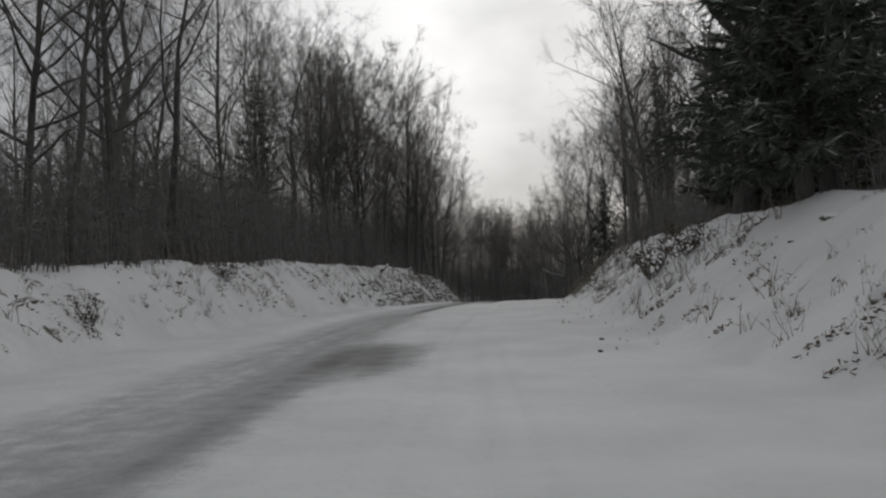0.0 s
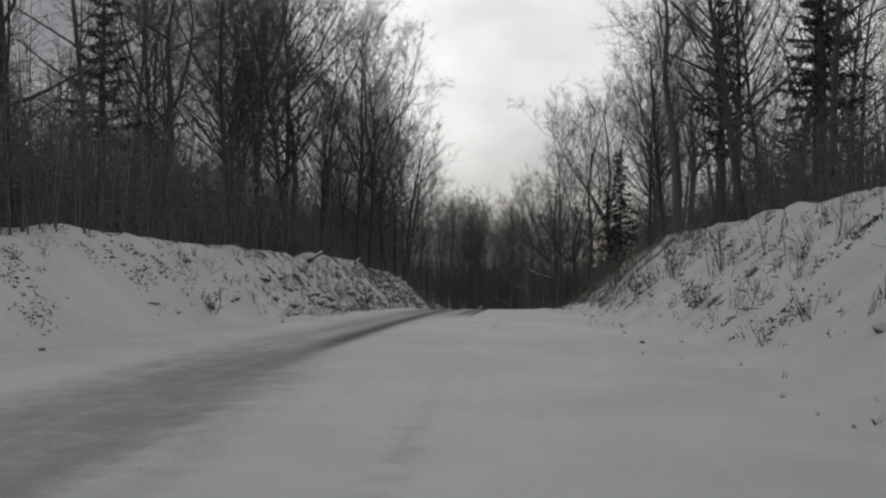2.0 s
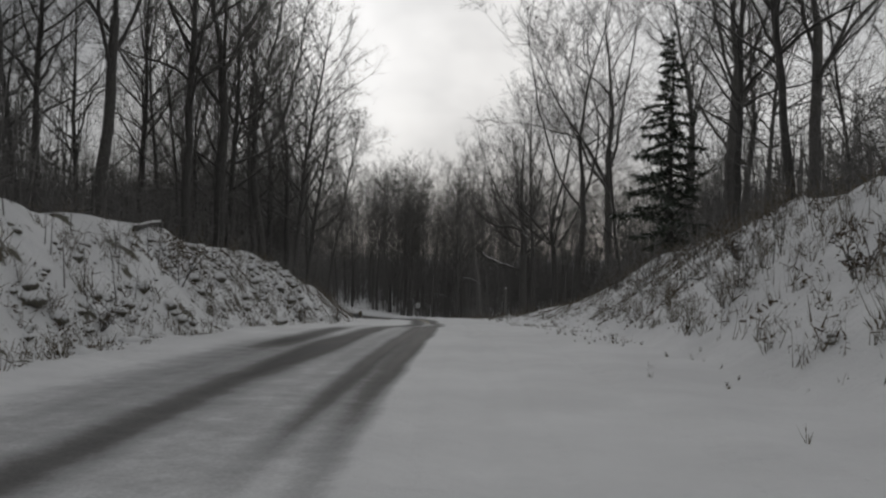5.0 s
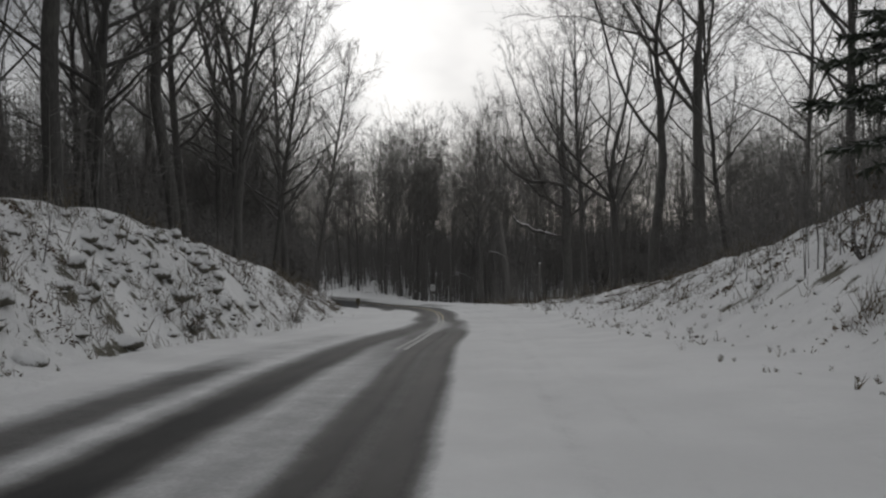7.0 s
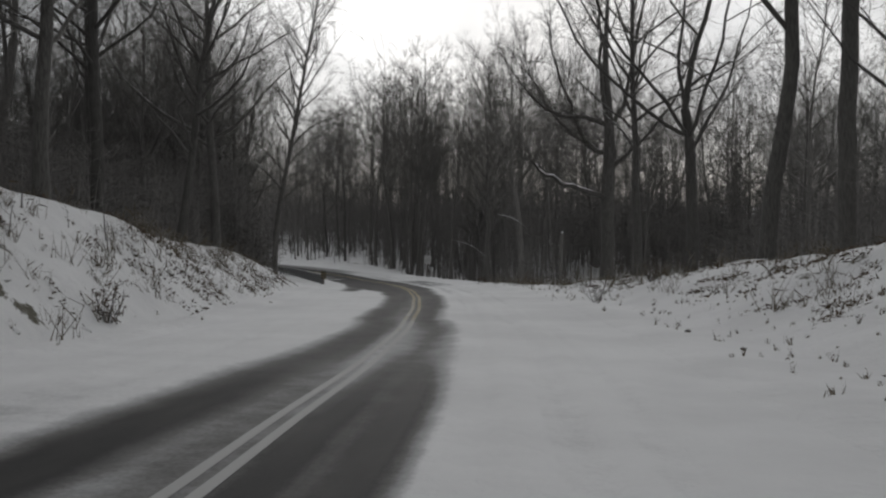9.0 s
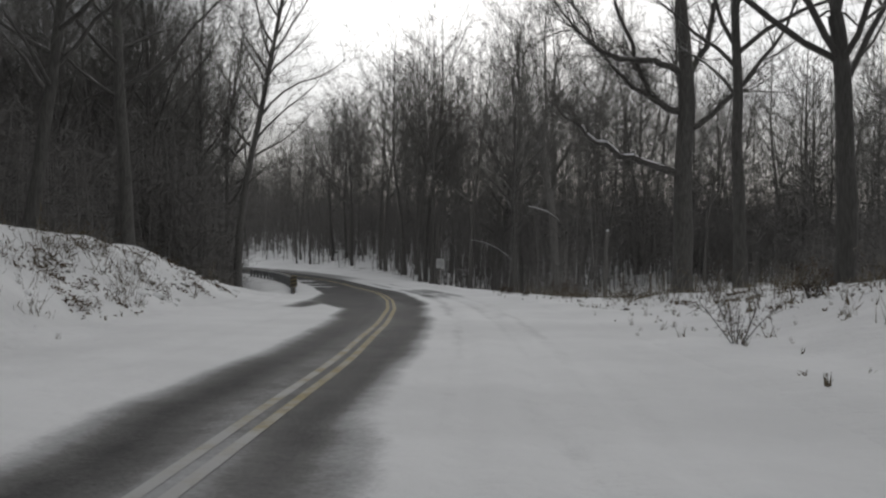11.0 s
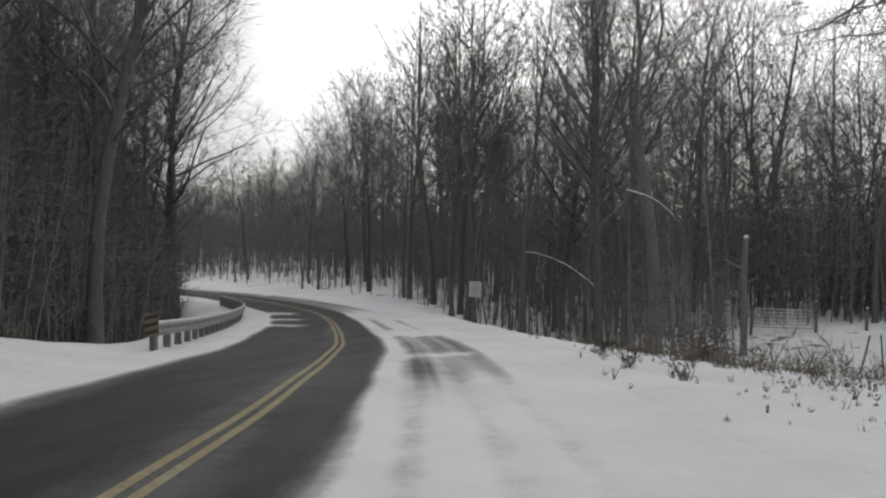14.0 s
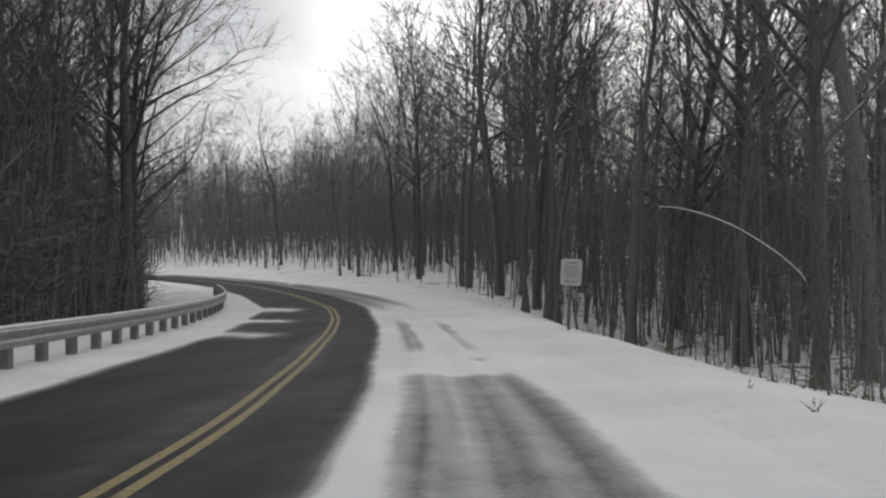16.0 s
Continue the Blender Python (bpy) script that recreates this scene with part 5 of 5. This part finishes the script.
# ---------------------------------------------------------------- guard rail
def guard_rail():
    s0, s1 = 159.4, 200.0
    rail = root("guard_rail", Matrix.Identity(4), "galvanised steel guard rail on short posts topped with snow", "guard rail")

    def base(s, d):
        x, y, h = spot(s, d)
        return float(x), float(y), float(road_z(s)) + 0.02, float(h)
    # corrugated beam, one piece between every third post
    outline = [(0.00, -0.155), (0.055, -0.125), (0.08, -0.075), (0.045, -0.03), (0.005, 0.0), (0.045, 0.03), (0.08, 0.075), (0.055, 0.125), (0.0, 0.155)]
    posts = np.arange(s0 + 0.35, s1, 1.34)
    for k in range(0, len(posts) - 1, 3):
        a, b = posts[k] - (0.35 if k == 0 else 0.0), posts[min(k + 3, len(posts) - 1)] + 0.05
        ss = np.linspace(a, b, 7)
        v, f = [], []
        for s in ss:
            for out, up in outline:
                x, y, z, _ = base(s, -4.07 + out)
                v.append((x, y, z + 0.49 + up))
            for out, up in outline[::-1]:
                x, y, z, _ = base(s, -4.07 + out - 0.012)
                v.append((x, y, z + 0.49 + up))
        m = 2 * len(outline)
        for i in range(len(ss) - 1):
            for j in range(m):
                f.append((i * m + j, i * m + (j + 1) % m, (i + 1) * m + (j + 1) % m, (i + 1) * m + j))
        beam = part("beam", mesh_of("beam", v, f, M_STEEL), rail)
        sn = Shape()
        ss = np.linspace(a, b, 12)
        line = []
        for s in ss:
            x, y, z, _ = base(s, -4.05)
            line.append((x, y, z + 0.655))
        sn.tube(line, 0.026 + 0.012 * np.abs(np.sin(ss * 2.7)), 6)
        part("snow_cap", sn.mesh("snow_cap", M_CAPSNOW), beam, "thin ridge of snow")
    for s in posts:
        x, y, z, h = base(s, -4.19)
        sh = Shape().box((-0.075, -0.10, -0.35), (0.075, 0.10, 0.62), bevel=0.012)
        ob = part("post", sh.mesh("post", M_RAILPOST, False), rail)
        ob.matrix_world = pose(x, y, z, 0, 0, h)
        block = Shape().box((0.075, -0.07, 0.35), (0.125, 0.07, 0.62), bevel=0.006)
        ob2 = part("block", block.mesh("block", M_RAILPOST, False), rail)
        ob2.matrix_world = pose(x, y, z, 0, 0, h)
    # striped marker on its own short post at the near end
    x, y, z, h = base(s0 - 0.15, -4.10)
    mark = root("object_marker", pose(x, y, z, 0, 0, h + 180), "yellow and black striped marker board at the rail's end", "marker board")
    part("post", Shape().box((-0.05, -0.04, -0.35), (0.05, 0.04, 0.36), bevel=0.006).mesh("post", M_POST, False), mark)
    part("board", Shape().box((-0.16, 0.045, 0.34), (0.16, 0.06, 0.86), bevel=0.004).mesh("board", M_YELLOW, False), mark, "yellow board")
    for k in range(3):
        low = 0.36 + k * 0.17
        v = [(-0.155, 0.064, low + 0.16), (-0.155, 0.064, low + 0.08), (0.155, 0.064, low - 0.06 + 0.06), (0.155, 0.064, low + 0.14 - 0.06)]
        v = [(a, c, min(max(e, 0.345), 0.855)) for a, c, e in v]
        v += [(a, c + 0.004, e) for a, c, e in v]
        f = [(0, 1, 2, 3), (4, 7, 6, 5), (0, 4, 5, 1), (1, 5, 6, 2), (2, 6, 7, 3), (3, 7, 4, 0)]
        part("stripe", mesh_of("stripe", v, f, M_BLACK, False), mark, "black stripe")


guard_rail()


# ---------------------------------------------------------------- sign
def road_sign():
    x, y = -21.1, 176.5
    z = float(land_z(x, y)[0])
    sign = root("road_sign", pose(x, y, z, 0, 2.5, 16), "white rectangular notice sign on a thin post at the verge", "sign")
    hgt = 0.79 - z          # face centre above the ground
    part("post", Shape().box((-0.03, -0.03, -0.4), (0.03, 0.03, hgt + 0.30), bevel=0.008).mesh("post", M_POST, False), sign)
    bm = bmesh.new()
    bmesh.ops.create_cube(bm, size=1)
    for v in bm.verts:
        v.co = Vector((v.co.x * 0.54, v.co.y * 0.012 - 0.040, v.co.z * 0.68 + hgt))
    edges = [e for e in bm.edges if abs(e.verts[0].co.y - e.verts[1].co.y) > 0.005]
    bmesh.ops.bevel(bm, geom=edges, offset=0.035, segments=4, affect="EDGES")
    me = bpy.data.meshes.new("panel")
    bm.to_mesh(me)
    bm.free()
    me.materials.append(M_WHITE)
    panel = part("panel", me, sign, "white panel")
    for k, (w, up, tall) in enumerate(((0.30, 0.24, 0.045), (0.38, 0.15, 0.032), (0.36, 0.08, 0.032), (0.34, 0.015, 0.032), (0.38, -0.05, 0.032), (0.32, -0.115, 0.032), (0.34, -0.24, 0.045))):
        bar = Shape().box((-w / 2, -0.052, hgt + up - tall / 2), (w / 2, -0.0475, hgt + up + tall / 2))
        part("text_bar", bar.mesh("text_bar", M_INK, False), panel, "line of faded print")


road_sign()


# ---------------------------------------------------------------- field gate and fence posts
def field_gate():
    x, y = -4.9, 188.0
    z = float(land_z(x, y)[0])
    gate = root("field_gate", pose(x, y, z, 0, 0, 172), "grey tubular steel field gate with snow along its rails", "gate")
    wide = 3.0
    for k in range(6):
        up = 0.22 + 0.19 * k
        sh = Shape().tube([(0, 0, up), (wide / 2, 0, up), (wide, 0, up)], [0.022] * 3, 8, True)
        rail = part("gate_rail", sh.mesh("gate_rail", M_GATE), gate)
        cap = Shape().tube([(0.1, 0, up + 0.030), (wide / 2, 0, up + 0.034), (wide - 0.1, 0, up + 0.030)], [0.012, 0.022, 0.012], 6, True)
        part("snow_cap", cap.mesh("snow_cap", M_CAPSNOW), rail, "thin ridge of snow")
    for at in (0.0, wide / 2, wide):
        sh = Shape().tube([(at, 0, 0.18), (at, 0, 0.7), (at, 0, 1.22)], [0.022] * 3, 8, True)
        part("upright", sh.mesh("upright", M_GATE), gate)
    for off in (-0.12, wide + 0.12):
        m = gate.matrix_world @ Matrix.Translation((off, 0, 0))
        fence_post(m.translation.x, m.translation.y, 1.65)


def fence_post(x, y, high):
    z = float(land_z(x, y)[0])
    r = np.random.default_rng(int(abs(x * 31 + y * 17)))
    sh = Shape().tube([(0, 0, -0.4), (0.01, 0, 0.5), (0.0, 0.01, high)], [0.085, 0.08, 0.07], 8, True)
    post = root("fence_post", pose(x, y, z, r.normal(0, 2), r.normal(0, 2), r.uniform(0, 360)), "weathered round timber fence post with snow on top", "fence post", "field fence posts")
    part("shaft", sh.mesh("shaft", M_POST), post)
    cap = Shape().tube([(0, 0, high - 0.01), (0, 0, high + 0.03), (0, 0, high + 0.06)], [0.072, 0.06, 0.015], 8, True)
    part("snow_cap", cap.mesh("snow_cap", M_CAPSNOW), post, "small cap of snow")


field_gate()
for k in range(6):
    fence_post(-2.4 + 2.9 * k, 187.6 - 0.35 * k, 1.15)


# ---------------------------------------------------------------- fallen and broken branches with snow on them
def snowy_branch(name, points, thick, label, category="branch", twigs=4, seed=5):
    r = np.random.default_rng(seed)
    p = np.array(points, float)
    p = rounded(p, 4)
    q = p - p[0]
    n = len(q)
    ob = root(name, Matrix.Translation(p[0]), label, category)
    sh = Shape().tube(q, np.linspace(thick, thick * 0.35, n), 6, True)
    for _ in range(twigs):
        k = r.integers(n // 3, n - 1)
        sh.tube(bough(r, q[k], r.normal(0, 1, 3) + (0, 0, 0.3), r.uniform(0.4, 1.0), 0.1, 0.02, 3), [thick * 0.3, thick * 0.22, thick * 0.15, 0.006], 4)
    part("wood", sh.mesh("wood", M_BARK), ob)
    line = q + np.array([0, 0, thick * 0.62])
    keep = slice(1, n - 1)
    part("snow_cover", Shape().tube(line[keep], np.linspace(thick * 0.66, thick * 0.40, n)[keep] * (0.8 + 0.3 * r.random(n - 2)), 6, True).mesh("snow_cover", M_CAPSNOW), ob, "ridge of white snow")
    return ob


def grounded(s, d, up=0.0):
    x, y, _ = spot(s, d)
    return float(x), float(y), float(land_z(x, y)[0]) + up


snowy_branch("broken_branch", [(-12.3, 173.2, 3.0), (-12.9, 172.5, 3.85), (-13.7, 170.9, 4.4), (-14.9, 169.3, 4.7)], 0.05, "broken branch lined with snow leaning out of a tree", seed=3)
snowy_branch("bent_sapling", [(-15.2, 175.3, float(land_z(-15.2, 175.3)[0]) - 0.1), (-15.5, 175.3, 0.35), (-15.9, 175.4, 1.06), (-16.8, 175.7, 1.75), (-17.6, 175.9, 2.15), (-18.4, 176.1, 2.38), (-19.0, 176.3, 2.42)], 0.032, "thin bent sapling arching over with snow on it", "sapling", seed=4)
a, b = grounded(79, -9.6, 0.16), grounded(84, -9.8, 0.30)
snowy_branch("fallen_log", [a, tuple((u + v) / 2 + w for u, v, w in zip(a, b, (0, 0, 0.04))), b], 0.15, "fallen log under snow on the crest of the bank", "log", 3, 6)
a, b = grounded(92.5, -9.3, 0.12), grounded(96.5, -9.6, 0.25)
snowy_branch("fallen_log", [a, tuple((u + v) / 2 + w for u, v, w in zip(a, b, (0, 0, 0.05))), b], 0.11, "fallen log under snow on the crest of the bank", "log", 4, 7)
a, b = grounded(71, -7.0, 0.45), grounded(73.5, -6.6, 0.05)
snowy_branch("fallen_branch", [a, tuple((u + v) / 2 + w for u, v, w in zip(a, b, (0, 0, 0.1))), b], 0.05, "fallen dead branch stuck in the snowy bank", "branch", 3, 8)


# ---------------------------------------------------------------- old stakes and a dead trunk in the field
def stake(x, y, high, thick, tilt, label):
    z = float(land_z(x, y)[0])
    ob = root("fence_stake", pose(x, y, z, tilt[0], tilt[1], 0), label, "fence post", "old stakes in the field")
    part("shaft", Shape().tube([(0, 0, -0.4), (0.01, 0, high * 0.5), (0, 0, high)], [thick, thick * 0.95, thick * 0.85], 8, True).mesh("shaft", M_POST), ob)
    part("snow_cap", Shape().tube([(0, 0, high - 0.01), (0, 0, high + thick * 0.5), (0, 0, high + thick)], [thick * 0.88, thick * 0.7, thick * 0.15], 8, True).mesh("snow_cap", M_CAPSNOW), ob, "small cap of snow")


stake(-7.9, 163.0, 1.8, 0.065, (1, 0), "thick weathered stake standing in the snowy field")
stake(-7.8, 166.5, 1.25, 0.032, (0, 13), "thin leaning stake in the snowy field")
stake(-6.6, 168.6, 1.15, 0.030, (2, -4), "thin upright stake in the snowy field")


def dead_trunk():
    r = np.random.default_rng(131)
    x, y = -9.8, 177.0
    z = float(land_z(x, y)[0])
    ob = root("dead_trunk", pose(x, y, z, 0, 0, 0), "pale broken dead trunk with snow on its top", "dead tree")
    line = bough(r, (0, 0, -0.3), (0.05, 0, 1), 5.3, 0.04, 0.05, 8)
    sh = Shape().tube(line, np.linspace(0.18, 0.11, 9) * (1 + 0.12 * r.normal(0, 1, 9)), 9, True)
    for f, a, ln in ((4, 2.6, 0.9), (5, 0.4, 0.7), (6, 3.6, 1.1), (3, 5.5, 0.6)):
        sh.tube(bough(r, line[f], (math.cos(a), math.sin(a), 0.35), ln, 0.1, 0.02, 3), [0.08, 0.06, 0.05, 0.03], 6, True)
    part("trunk", sh.mesh("trunk", M_SNAG), ob)
    top = line[-1]
    part("snow_cap", Shape().tube([top + (0, 0, -0.02), top + (0, 0, 0.07), top + (0, 0, 0.12)], [0.12, 0.09, 0.03], 9, True).mesh("snow_cap", M_CAPSNOW), ob, "cap of snow")


dead_trunk()
for k, (s, d, turn, ln) in enumerate(((27.5, 9.6, 20, 1.0), (34.5, 9.6, 100, 0.8), (41.0, 9.4, 75, 0.9), (57.0, 8.9, 85, 1.1), (88.0, 9.0, 100, 1.5), (95.0, 8.5, 30, 1.3))):
    x, y, _ = spot(s, d)
    ex, ey = float(x) + ln * math.cos(radians(turn)), float(y) + ln * math.sin(radians(turn))
    za, zb = float(land_z(x, y)[0]) + 0.06, float(land_z(ex, ey)[0]) + 0.12
    snowy_branch("fallen_branch", [(float(x), float(y), za), ((float(x) + ex) / 2, (float(y) + ey) / 2, (za + zb) / 2 + 0.1), (ex, ey, zb)], 0.024, "fallen stick lined with snow on the bank", "branch", 3, 20 + k)
